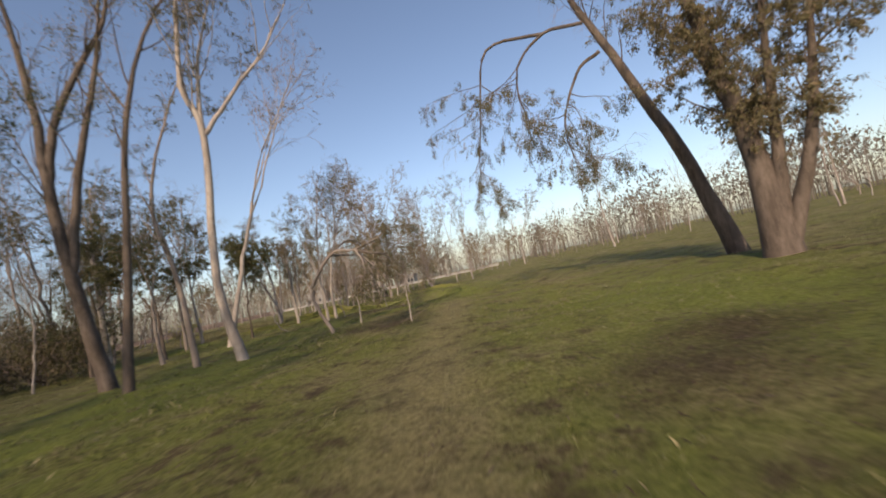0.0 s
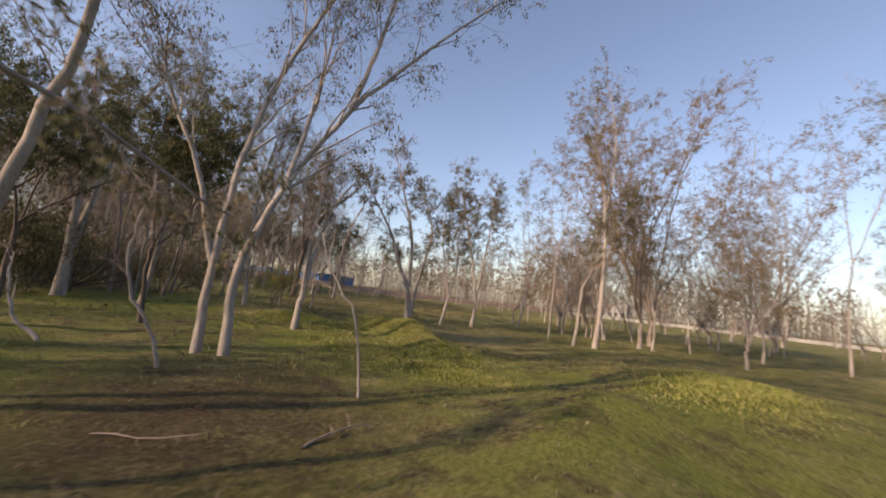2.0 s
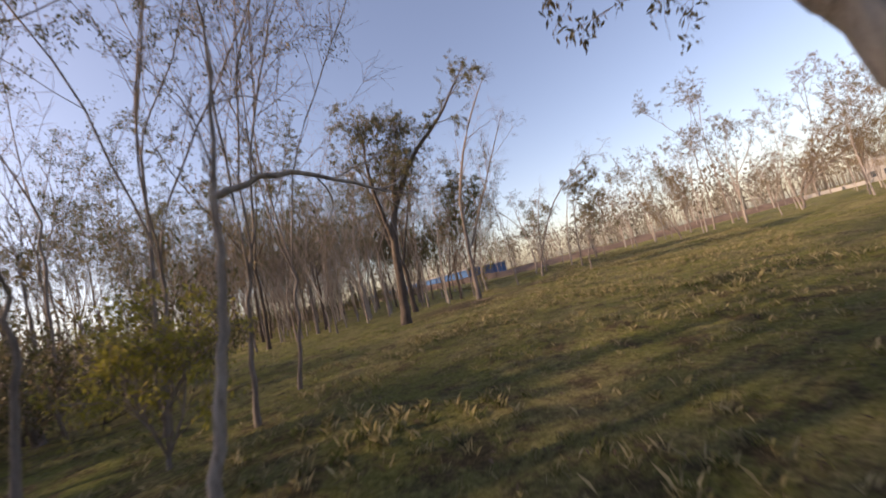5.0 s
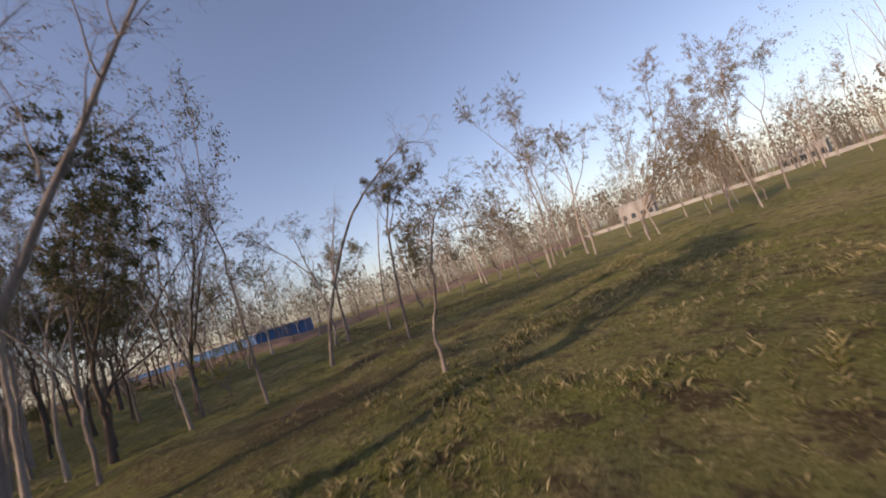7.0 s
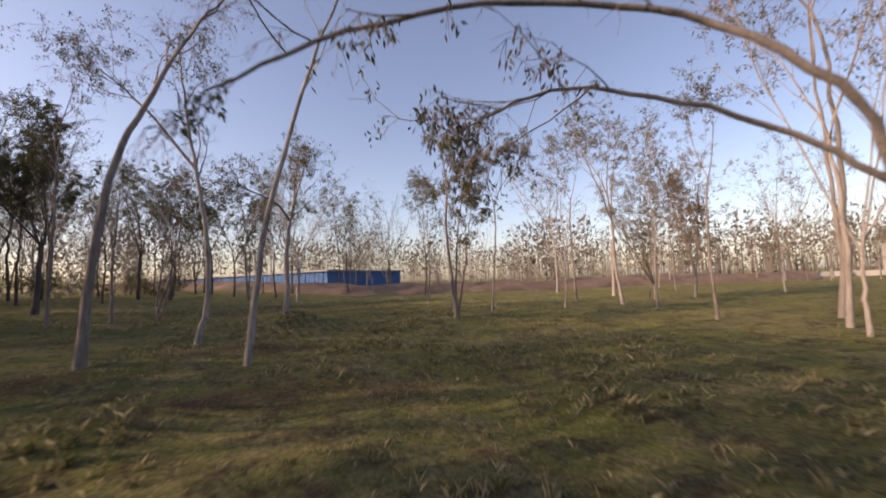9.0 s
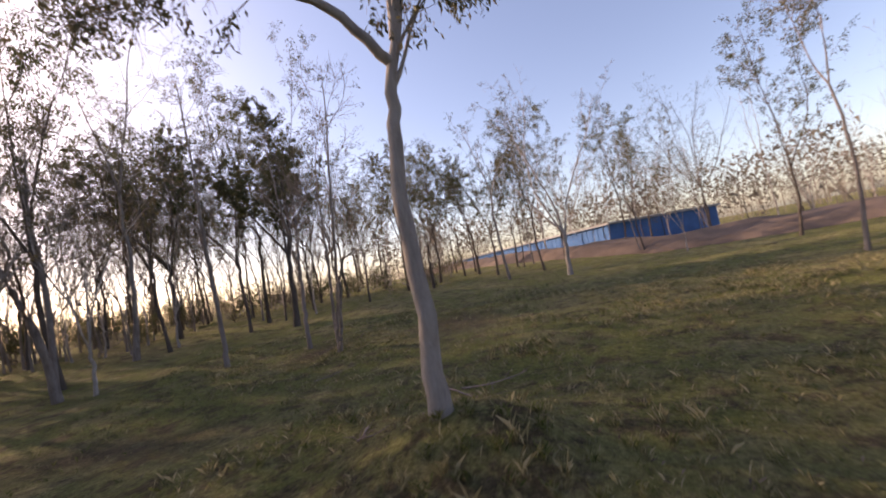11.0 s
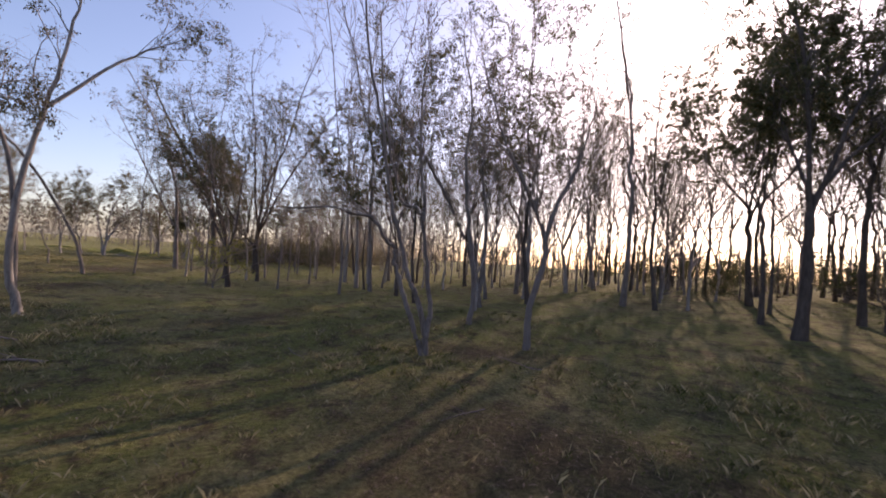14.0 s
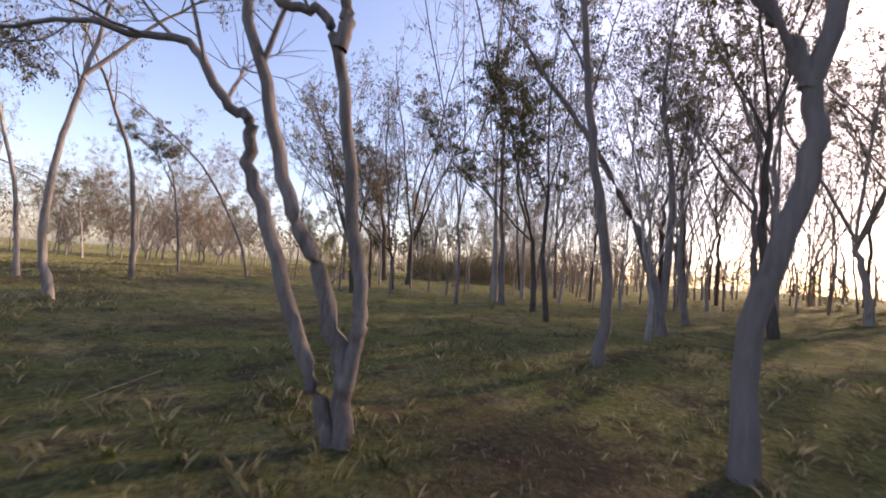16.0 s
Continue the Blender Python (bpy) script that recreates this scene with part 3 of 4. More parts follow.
def gum(x, y, height, radius, style, lx, ly):
    """One tree of its own shape at a place; lx, ly: how far its top leans."""
    gap = float(off_way(x, y)[0])
    light = 1.0 if gap < 7 else (0.75 if gap < 28 else 0.55)
    plant(tree_meshes(style, height * 1.12, radius * 0.62, (lx, ly), 1000 + len(PLANTED), light), style, x, y)
    PLANTED.append((x, y))


def grown(x, y, radius, style, *stems):
    """A tree whose trunk and main limbs follow the given lines, in metres from its foot."""
    plant(tree_meshes(style, 0.0, radius * 0.85, (0, 0), 2000 + len(PLANTED), 1.0, stems), style, x, y)
    PLANTED.append((x, y))


# the trees beside the way, each with its own limbs
grown(11.06, -7.55, 0.388, "big", [(0.00, 0.00, 0.00), (-0.06, 0.05, 2.59), (-0.35, 0.28, 5.63), (-0.49, 0.40, 8.16)], [(0.08, -0.06, 0.24), (0.35, -0.29, 3.19), (0.65, -0.53, 6.49)], [(0.15, -0.12, 0.22), (0.83, -0.67, 2.92), (1.27, -1.03, 6.18)], [(0.18, -0.14, 0.87), (-0.20, 0.17, 3.79), (-0.60, 0.49, 5.82)])
grown(11.91, -4.97, 0.283, "weep", [(0.00, 0.00, 0.00), (-0.68, 0.48, 3.54), (-1.48, 1.04, 6.65), (-2.31, 1.62, 9.69), (-2.76, 1.94, 11.79)], [(-2.16, 1.52, 8.74), (-3.30, 2.32, 9.10), (-4.30, 3.03, 8.40), (-4.42, 3.11, 6.86), (-4.06, 2.86, 5.32)], [(-3.30, 2.32, 9.10), (-5.20, 3.66, 9.68), (-5.90, 4.16, 7.41), (-6.53, 4.60, 4.49)], [(-1.91, 1.35, 7.53), (-2.63, 1.85, 7.15), (-3.28, 2.31, 5.59), (-3.23, 2.27, 4.08)])
grown(-4.02, 5.44, 0.092, "leanR", [(0.00, 0.00, 0.00), (0.00, 0.01, 1.53), (0.04, 0.19, 3.55), (0.13, 0.59, 5.39), (0.29, 1.29, 7.34), (0.39, 1.71, 8.65)], [(0.00, 0.01, 1.53), (-0.10, -0.45, 3.16), (-0.24, -1.06, 4.50), (-0.31, -1.38, 5.50)])
grown(-3.67, 5.79, 0.097, "leanR", [(0.00, 0.00, 0.00), (-0.00, -0.01, 1.48), (0.14, 0.48, 3.03), (0.42, 1.45, 4.92), (0.84, 2.93, 6.91), (1.38, 4.83, 9.13)], [(0.14, 0.48, 3.03), (0.23, 0.80, 4.93), (0.27, 0.95, 6.93)], [(0.42, 1.45, 4.92), (0.54, 1.90, 6.86), (0.62, 2.17, 8.62)])
grown(-2.84, 4.76, 0.03, "stick", [(0.00, 0.00, 0.00), (-0.04, -0.23, 0.58), (-0.08, -0.47, 1.02), (-0.09, -0.56, 1.77), (-0.07, -0.40, 2.52)])
grown(-0.85, 6.76, 0.019, "stick", [(0.00, 0.00, -0.00), (-0.11, -0.17, 1.05), (-0.27, -0.40, 1.48), (-0.50, -0.75, 2.30)])
grown(-11.68, 16.19, 0.170, "vaseT", [(0.00, 0.00, 0.00), (-0.09, -0.16, 1.48), (-0.37, -0.65, 2.76), (-0.72, -1.25, 4.44), (-1.53, -2.64, 6.84)], [(0.05, 0.09, 0.23), (0.12, 0.21, 1.80), (0.30, 0.52, 3.52), (0.34, 0.58, 5.07), (-0.07, -0.12, 6.91)], [(-0.05, -0.09, 1.63), (-0.12, -0.21, 3.96), (-0.45, -0.77, 6.25), (-0.82, -1.42, 8.42)])
grown(-9.66, 18.72, 0.103, "vaseT", [(0.00, 0.00, 0.00), (0.07, 0.06, 1.45), (-0.27, -0.26, 3.81), (-0.62, -0.58, 5.76), (-1.08, -1.02, 7.95)], [(0.07, 0.06, 1.45), (0.19, 0.18, 2.83), (0.35, 0.33, 4.87), (0.46, 0.43, 6.42)])
grown(-6.96, 8.39, 0.106, "leanR", [(0.00, 0.00, 0.00), (-0.05, 0.11, 0.92), (-0.13, 0.29, 2.02), (-0.28, 0.62, 3.22), (-0.53, 1.15, 4.12), (-0.82, 1.78, 4.89)], [(-0.05, 0.11, 0.92), (-0.07, 0.14, 2.34), (-0.14, 0.30, 3.85), (-0.16, 0.34, 4.70)])
grown(-15.17, 3.50, 0.210, "vaseT", [(0.00, 0.00, 0.00), (-0.00, 0.01, 1.84), (0.05, -0.06, 3.90), (0.13, -0.17, 6.41), (0.24, -0.32, 8.42)], [(-0.03, 0.04, 1.32), (-0.36, 0.49, 4.39), (-0.78, 1.05, 7.36), (-1.49, 1.99, 9.59), (-2.35, 3.14, 11.17)])
grown(-28.69, 17.42, 0.278, "big", [(0.00, 0.00, -0.00), (-0.02, 0.17, 1.60), (-0.04, 0.37, 3.80), (-0.09, 0.85, 5.55), (-0.26, 2.45, 8.04), (-0.49, 4.58, 10.18), (-0.71, 6.70, 12.96)], [(-0.04, 0.37, 3.80), (-0.01, 0.05, 5.52), (0.01, -0.10, 7.29), (0.00, -0.00, 9.25)], [(-0.09, 0.85, 5.55), (-0.11, 1.08, 7.03), (-0.20, 1.91, 9.48)])
grown(-31.10, 22.47, 0.157, "pole2", [(0.00, 0.00, 0.00), (0.06, 0.17, 3.43), (0.15, 0.46, 6.24), (0.59, 1.83, 9.97), (1.11, 3.47, 12.85)], [(0.10, 0.31, 3.05), (0.60, 1.87, 6.23), (1.22, 3.81, 10.14)])
grown(-36.03, 30.45, 0.087, "arch", [(0.00, 0.00, -0.00), (0.13, 0.41, 1.66), (0.45, 1.40, 3.75), (0.79, 2.46, 5.43), (1.27, 3.96, 6.88), (1.81, 5.65, 8.14), (2.15, 6.71, 8.10)])
grown(-28.12, 28.12, 0.052, "arch", [(0.00, 0.00, -0.00), (0.02, 0.04, 0.43), (0.01, 0.02, 0.74), (0.09, 0.25, 1.23), (0.14, 0.36, 1.78), (0.19, 0.49, 2.21), (0.30, 0.79, 2.88), (0.48, 1.26, 3.36)])
grown(-34.73, 33.25, 0.076, "topleaf", [(0.00, 0.00, 0.00), (0.03, 0.10, 1.09), (0.08, 0.25, 2.44), (0.15, 0.50, 4.10), (0.24, 0.79, 5.17), (0.47, 1.54, 6.40), (0.79, 2.61, 6.76)], [(0.15, 0.50, 4.10), (0.31, 1.00, 5.09), (0.40, 1.32, 5.74)])
grown(-41.52, 37.92, 0.074, "stick", [(0.00, 0.00, -0.00), (0.11, 0.36, 2.78), (0.36, 1.15, 5.96), (0.69, 2.17, 8.85)])
grown(-42.18, 35.41, 0.096, "arch", [(0.00, 0.00, -0.00), (-0.03, 0.12, 1.84), (-0.09, 0.38, 3.70), (-0.21, 0.88, 5.14), (-0.35, 1.50, 6.67), (-0.52, 2.22, 7.91)])
grown(-48.32, 39.53, 0.118, "white", [(0.00, 0.00, -0.00), (-0.02, 0.02, 0.9), (0.0, 0.0, 1.9), (-0.06, 0.08, 2.9), (-0.14, 0.2, 3.6), (-0.32, 0.46, 4.6), (-0.62, 0.88, 6.0)], [(-0.1, 0.14, 3.35), (0.2, -0.3, 3.85), (0.55, -0.9, 4.1), (0.95, -1.6, 4.25)], [(-0.14, 0.2, 3.6), (-0.1, 0.3, 4.5), (0.05, 0.35, 5.6)])
grown(-46.16, 36.92, 0.100, "white", [(0.00, 0.00, -0.00), (0.07, 0.24, 1.27), (0.05, 0.18, 3.13), (-0.03, -0.10, 4.94), (-0.12, -0.39, 6.84), (-0.18, -0.59, 8.61)], [(-0.03, -0.10, 4.94), (-0.41, -1.35, 6.65), (-0.79, -2.61, 7.89)])
grown(-55.56, 34.90, 0.08, "forknear", [(0.0, 0.0, 0.0), (0.02, 0.02, 0.25), (0.05, 0.05, 0.54), (0.18, 0.21, 1.11), (0.33, 0.39, 1.59), (0.48, 0.56, 2.35), (0.63, 0.72, 2.93), (0.8, 0.92, 4.3), (1.05, 1.25, 5.8), (1.1, 1.4, 7.4)], [(0.01, 0.01, 0.36), (-0.02, -0.02, 0.69), (-0.03, -0.03, 0.91), (0.07, 0.09, 1.81), (0.17, 0.2, 2.62), (0.29, 0.34, 2.89), (0.47, 0.55, 2.95), (0.62, 0.75, 3.6), (0.8, 1.0, 4.9), (0.9, 1.1, 6.3)], [(0.03, 0.04, -0.09), (0.18, 0.21, 0.48), (0.39, 0.45, 1.28), (0.51, 0.59, 1.8), (0.54, 0.62, 2.07), (0.65, 0.75, 2.19), (0.8, 0.93, 2.55), (1.09, 1.26, 2.63), (1.37, 1.58, 2.68), (1.85, 2.13, 2.58)], [(0.17, 0.2, 2.62), (0.15, 0.17, 2.87), (0.16, 0.19, 2.99), (0.3, 0.3, 4.3), (0.2, 0.4, 6.0)])
grown(-57.27, 32.95, 0.094, "fork", [(0.00, 0.00, 0.00), (-0.02, -0.01, 0.98), (-0.25, -0.08, 1.96), (-0.25, -0.08, 2.53), (0.08, 0.02, 3.42), (0.60, 0.19, 4.50), (0.88, 0.28, 5.16), (1.38, 0.44, 6.80)], [(-0.25, -0.08, 2.53), (-0.50, -0.16, 3.40), (-0.86, -0.27, 4.25), (-0.94, -0.30, 4.60), (-1.22, -0.38, 5.70)])
grown(-55.37, 31.25, 0.091, "fork", [(0.00, 0.00, -0.00), (-0.08, -0.04, 1.02), (0.18, 0.09, 3.06), (0.34, 0.18, 4.85), (0.27, 0.14, 6.23), (0.64, 0.34, 8.47)])
grown(-54.35, 26.17, 0.147, "fork", [(-0.00, 0.00, 0.00), (0.44, 0.17, 2.05), (1.44, 0.55, 4.28), (2.51, 0.96, 6.15), (4.27, 1.63, 9.07)], [(0.02, 0.01, 0.59), (-0.07, -0.03, 3.39), (0.17, 0.06, 5.90), (-0.02, -0.01, 8.23)])
# these two stems are coloured dark for the shade they stand in
grown(-6.83, -5.60, 0.230, "vasedarkshade", [(0.00, 0.00, 0.00), (-0.30, -0.28, 3.22), (-0.46, -0.43, 6.06), (-0.50, -0.47, 8.26), (-0.66, -0.61, 10.64), (-0.84, -0.78, 12.65)], [(-0.46, -0.43, 6.06), (-0.15, -0.14, 8.32), (0.88, 0.82, 11.58), (1.17, 1.09, 13.72)], [(-0.28, -0.26, 3.54), (0.06, 0.06, 6.58), (0.67, 0.62, 10.35), (0.97, 0.90, 13.21)])
grown(-4.52, -7.62, 0.119, "vasedarkshade", [(0.00, 0.00, 0.00), (0.36, 0.32, 4.06), (0.65, 0.57, 7.05), (1.27, 1.13, 9.78), (1.98, 1.76, 11.29)])
grown(-3.10, -5.14, 0.168, "slender", [(-0.00, 0.00, -0.00), (-0.28, -0.16, 2.39), (-0.00, -0.00, 6.95), (-0.31, -0.18, 8.58), (-0.09, -0.05, 11.40), (0.11, 0.06, 12.98)], [(-0.00, -0.00, 6.95), (0.69, 0.39, 8.07), (2.00, 1.15, 10.14), (3.23, 1.86, 12.89)], [(-0.00, -0.00, 6.95), (0.15, 0.09, 9.17), (0.79, 0.45, 11.96)])
grown(-4.93, -4.55, 0.106, "pole", [(0.00, 0.00, 0.00), (-0.13, -0.09, 3.10), (-0.39, -0.28, 4.98), (-0.01, -0.00, 7.39), (1.00, 0.70, 10.48)])
grown(1.98, -4.72, 0.024, "stick", [(-0.00, 0.00, -0.00), (0.00, 0.00, 0.26), (0.01, 0.02, 0.48), (0.01, 0.02, 0.67), (0.02, 0.04, 0.93), (0.02, 0.05, 1.24)])
grown(-0.90, -3.30, 0.075, "veil", [(0.00, 0.00, 0.00), (-0.45, 0.15, 0.90), (-0.50, 0.20, 1.70), (0.51, -0.35, 2.64), (1.41, -0.70, 2.59), (2.09, -0.29, 2.85), (2.33, -0.01, 3.04), (2.75, 0.65, 3.26), (3.29, 1.56, 3.16)], [(1.41, -0.70, 2.59), (1.98, -0.37, 2.35), (2.22, 0.13, 2.31), (2.38, 0.72, 2.02), (2.68, 1.30, 1.70), (3.12, 1.86, 1.15)], [(1.41, -0.70, 2.59), (1.70, -1.08, 2.05), (1.66, -1.31, 1.52)], [(1.41, -0.70, 2.59), (1.82, -0.58, 2.05), (1.99, -0.38, 1.82), (2.33, 0.31, 1.90)], [(1.41, -0.70, 2.59), (1.83, -0.86, 1.84), (1.87, -0.91, 1.24)], [(-0.50, 0.20, 1.70), (-0.1, 1.2, 2.8), (0.4, 3.0, 3.4), (0.65, 5.1, 3.1), (0.8, 6.7, 2.5), (0.95, 7.9, 1.9)], [(-0.1, 1.2, 2.8), (0.3, 3.0, 2.8), (0.6, 4.5, 2.75), (0.85, 6.0, 2.4)])
grown(-34.1, 43.6, 0.07, "arch", [(0, 0, 0), (-0.05, -0.35, 1.1), (-0.12, -0.8, 2.2), (-0.3, -1.25, 3.14), (-1.1, -2.1, 4.0), (-1.95, -3.5, 4.26), (-2.2, -5.2, 3.6), (-2.3, -6.2, 2.9)], [(-0.12, -0.8, 2.2), (-0.6, -1.4, 2.75), (-1.3, -2.4, 3.2), (-1.8, -3.3, 3.3), (-2.1, -4.1, 2.9)])

grown(-13.95, 12.08, 0.05, "stick", [(0, 0, 0), (0.03, 0.14, 0.75), (0.05, 0.3, 1.5), (0.08, 0.36, 2.1), (0.12, 0.5, 3.2)], [(0.08, 0.36, 2.1), (0.1, 0.9, 2.2), (0.12, 1.6, 1.95)])
grown(-5.5, 3.5, 0.04, "stick", [(0, 0, 0), (-0.2, -0.3, 0.25), (-0.35, -0.5, 0.7), (-0.4, -0.55, 1.4)])
grown(-13.87, 9.18, 0.11, "slender", [(0, 0, 0), (-0.03, -0.15, 1.6), (-0.05, -0.2, 3.4), (-0.1, -0.1, 5.2), (-0.2, 0.25, 7.4), (-0.2, 0.5, 9.8)], [(-0.05, -0.2, 3.4), (0.1, 0.4, 5.2), (0.2, 0.8, 7.6)], [(-0.1, -0.1, 5.2), (-0.3, -0.8, 6.8), (-0.5, -1.1, 8.6)])
grown(-10.57, 17.41, 0.085, "vaseT", [(0, 0, 0), (0.1, 0.3, 1.4), (0.05, 0.7, 2.8), (0.1, 0.6, 4.6), (0.0, 0.9, 6.6)], [(0.1, 0.3, 1.4), (-0.1, 0.0, 2.9), (-0.3, -0.2, 4.8), (-0.3, 0.0, 6.4)])
grown(-45.95, 45.2, 0.085, "topleaf", [(0, 0, 0), (-0.1, -0.1, 1.6), (-0.15, -0.25, 3.4), (-0.1, -0.2, 5.2), (-0.2, -0.4, 7.0)], [(0.02, 0.05, 0.1), (0.1, 0.3, 1.5), (0.25, 0.5, 3.2), (0.2, 0.8, 4.6)], [(-0.02, -0.05, 0.1), (-0.1, 0.15, 2.2), (0.05, 0.3, 4.2), (0.1, 0.9, 6.2)])

# the other trees near the way
gum(-11.3, 2.4, 5.5, 0.14, "dark", -0.2, 0.2)
gum(-14.2, 1.5, 6.5, 0.16, "dark", 0.2, 0.0)
gum(-17.5, -1.0, 7.0, 0.16, "dark", 0.0, 0.3)
gum(-42.0, 27.6, 8.5, 0.20, "vasedarkshade", 0.5, 0.8)
gum(-38.0, 24.4, 7.5, 0.16, "dark", 0.3, 0.2)
gum(-41.0, 24.8, 9.0, 0.16, "vasedarkshade", 0.6, 1.0)
gum(-15.8, 5.65, 9.0, 0.08, "pole", 0.2, -0.4)
gum(-64.2, 28.2, 10.0, 0.28, "darkbig", -0.3, 0.3)
gum(-66.0, 19.0, 12.0, 0.26, "darkbig", 0.5, 0.2)
gum(-77.0, 31.0, 10.0, 0.22, "dark", 0.3, 0.2)
gum(-80.0, 33.2, 10.5, 0.22, "dark", -0.3, 0.4)
gum(-75.5, 33.5, 8.5, 0.18, "dark", 0.1, 0.3)
gum(-83.0, 36.5, 11.0, 0.22, "dark", 0.2, -0.2)
gum(-78.5, 38.5, 9.0, 0.18, "dark", 0.0, 0.3)
gum(-71.0, 43.5, 12.0, 0.26, "vase", -0.4, 0.6)
gum(-47.8, 48.2, 7.0, 0.08, "topleaf", 0.2, 0.5)
gum(-58.3, 50.3, 7.5, 0.1, "topleaf", 0.0, 0.3)
gum(-21.9, 4.8, 1.7, 0.06, "shrub", 0.0, 0.1)
gum(-16.4, 11.2, 1.3, 0.05, "shrub", 0.1, 0.1)
gum(-17.5, 12.0, 8.0, 0.07, "pole2", 0.4, 1.2)
gum(-18.6, 10.6, 9.0, 0.07, "pole2", 0.2, 1.4)
gum(-19.6, 12.6, 8.5, 0.07, "pole2", 0.1, 1.6)
gum(-17.0, 9.6, 9.5, 0.08, "pole2", 0.2, 1.0)
gum(-20.8, 10.0, 10.0, 0.08, "pole", 0.0, 0.8)
gum(-7.7, 1.9, 14.0, 0.22, "leanR", 3.6, 3.2)
gum(-0.4, -1.5, 2.7, 0.05, "thin", -0.0, -0.1)
gum(23.4, 31.9, 12.1, 0.20, "slender", -1.0, 0.5)
gum(-5.5, 31.1, 12.6, 0.20, "bushy", 0.5, 0.1)
gum(-0.7, 44.5, 14.0, 0.20, "slender", 0.6, 0.1)
gum(-17.6, 3.8, 11.3, 0.18, "pole", -0.4, -1.8)
gum(-3.5, 24.1, 9.7, 0.20, "bushy", -0.1, -0.0)
gum(-2.1, 62.5, 14.0, 0.20, "slender", 1.2, 0.1)
gum(-3.8, 20.0, 11.5, 0.18, "slender", 0.2, 0.1)
gum(-4.0, 27.0, 12.0, 0.20, "bushy", 0.0, 0.0)
gum(-2.9, 73.3, 14.0, 0.20, "slender", 0.4, 0.0)
gum(-4.3, 19.1, 5.3, 0.11, "slender", 0.5, 0.2)
gum(-5.8, 25.4, 6.1, 0.15, "slender", -1.3, -0.6)
gum(-10.2, 0.8, 5.4, 0.15, "pole", 0.1, -0.2)
gum(-8.3, 5.1, 5.0, 0.10, "dark", 0.2, -0.2)
gum(-12.4, 5.5, 7.3, 0.14, "pole", -0.2, 0.4)
gum(-23.3, 6.9, 11.6, 0.18, "pole", 0.2, -0.9)
gum(-17.7, 5.0, 7.9, 0.11, "pole", 0.2, -0.6)
gum(-18.0, 6.9, 10.1, 0.10, "pole", -0.4, 1.3)
gum(-20.1, 7.5, 9.8, 0.10, "pole", -0.2, 0.9)
gum(-50.5, 15.6, 14.0, 0.20, "dark", 0.0, -0.1)
gum(-35.9, 20.1, 14.0, 0.30, "vasedarkshade", 0.0, 0.2)
gum(-38.8, 22.0, 10.6, 0.10, "pole", 0.1, 0.5)
gum(-60.1, 22.4, 14.0, 0.20, "pole", 0.0, 0.7)
gum(-48.3, 24.8, 14.0, 0.16, "pole", 0.2, 1.4)
gum(-37.6, 53.2, 14.0, 0.13, "topleaf", 0.3, 0.2)
gum(-34.9, 53.9, 9.2, 0.17, "slender", 0.6, 0.3)
gum(-30.4, 54.1, 10.3, 0.19, "bushy", 0.4, 0.1)
gum(-42.9, 29.2, 1.9, 0.07, "shrub", 0.0, 0.1)
gum(-33.2, 50.9, 9.1, 0.13, "slender", -0.1, -0.0)
gum(-38.8, 58.3, 14.0, 0.14, "topleaf", -0.3, -0.1)
gum(-36.8, 50.8, 9.3, 0.11, "slender", 0.1, 0.0)
gum(-59.5, 64.2, 10.3, 0.19, "slender", -0.1, -0.1)
gum(-51.8, 61.9, 12.2, 0.19, "slender", 0.3, 0.2)
gum(-45.7, 54.5, 8.6, 0.14, "slender", -0.5, -0.4)
gum(-46.0, 61.4, 9.1, 0.15, "bushy", 0.6, 0.3)
gum(-36.1, 49.3, 8.7, 0.08, "vase", 0.1, 0.0)
gum(-73.5, 39.6, 10.8, 0.18, "pole", -0.0, -0.5)
gum(-100.2, 17.3, 14.0, 0.20, "darkbig", 0.3, -0.9)
gum(-46.3, 22.9, 11.1, 0.17, "slender", 0.7, 0.2)
gum(-43.7, 20.2, 10.2, 0.19, "slender", 0.3, 0.1)
gum(-38.5, 11.0, 13.5, 0.20, "dark", 1.6, 0.6)
gum(-53.8, 22.8, 8.0, 0.14, "pole", 0.5, -0.1)
gum(-59.0, 15.3, 10.1, 0.20, "pole", 1.3, -0.3)
gum(-74.7, 7.5, 14.0, 0.20, "dark", -1.0, 0.6)
gum(-101.2, -5.8, 14.0, 0.20, "dark", -0.1, 0.1)
gum(-113.3, 10.6, 14.0, 0.20, "dark", -1.1, 2.0)
gum(-44.5, 18.6, 14.0, 0.17, "slender", 0.2, 0.1)
gum(-36.4, 22.7, 8.4, 0.12, "slender", 0.5, 0.5)
gum(-55.0, 17.2, 14.0, 0.20, "vase", 0.7, 0.1)
gum(-58.8, 12.0, 14.0, 0.20, "vase", 0.0, -0.0)
gum(-69.2, -10.8, 14.0, 0.20, "vase", 1.4, -0.3)
gum(-16.2, -11.6, 14.0, 0.20, "vase", 0.2, 0.1)
gum(-57.4, 17.8, 11.7, 0.20, "vase", 1.4, 0.1)
gum(-12.7, -10.5, 13.2, 0.20, "vase", 1.6, 1.4)
gum(-53.7, 9.9, 13.6, 0.20, "pole", 1.1, 0.2)
gum(-54.7, 19.1, 8.0, 0.20, "pole", 0.1, 0.0)
gum(-59.4, -4.5, 14.0, 0.20, "dark", 0.7, -0.0)
gum(-50.0, 25.2, 6.5, 0.16, "dark", 0.4, 0.3)
gum(-43.8, 14.3, 9.9, 0.18, "pole", 0.4, 0.3)
gum(-38.8, 23.5, 5.8, 0.11, "slender", 0.3, 0.4)
gum(-16.9, 37.3, 5.5, 0.13, "slender", -0.0, 0.7)
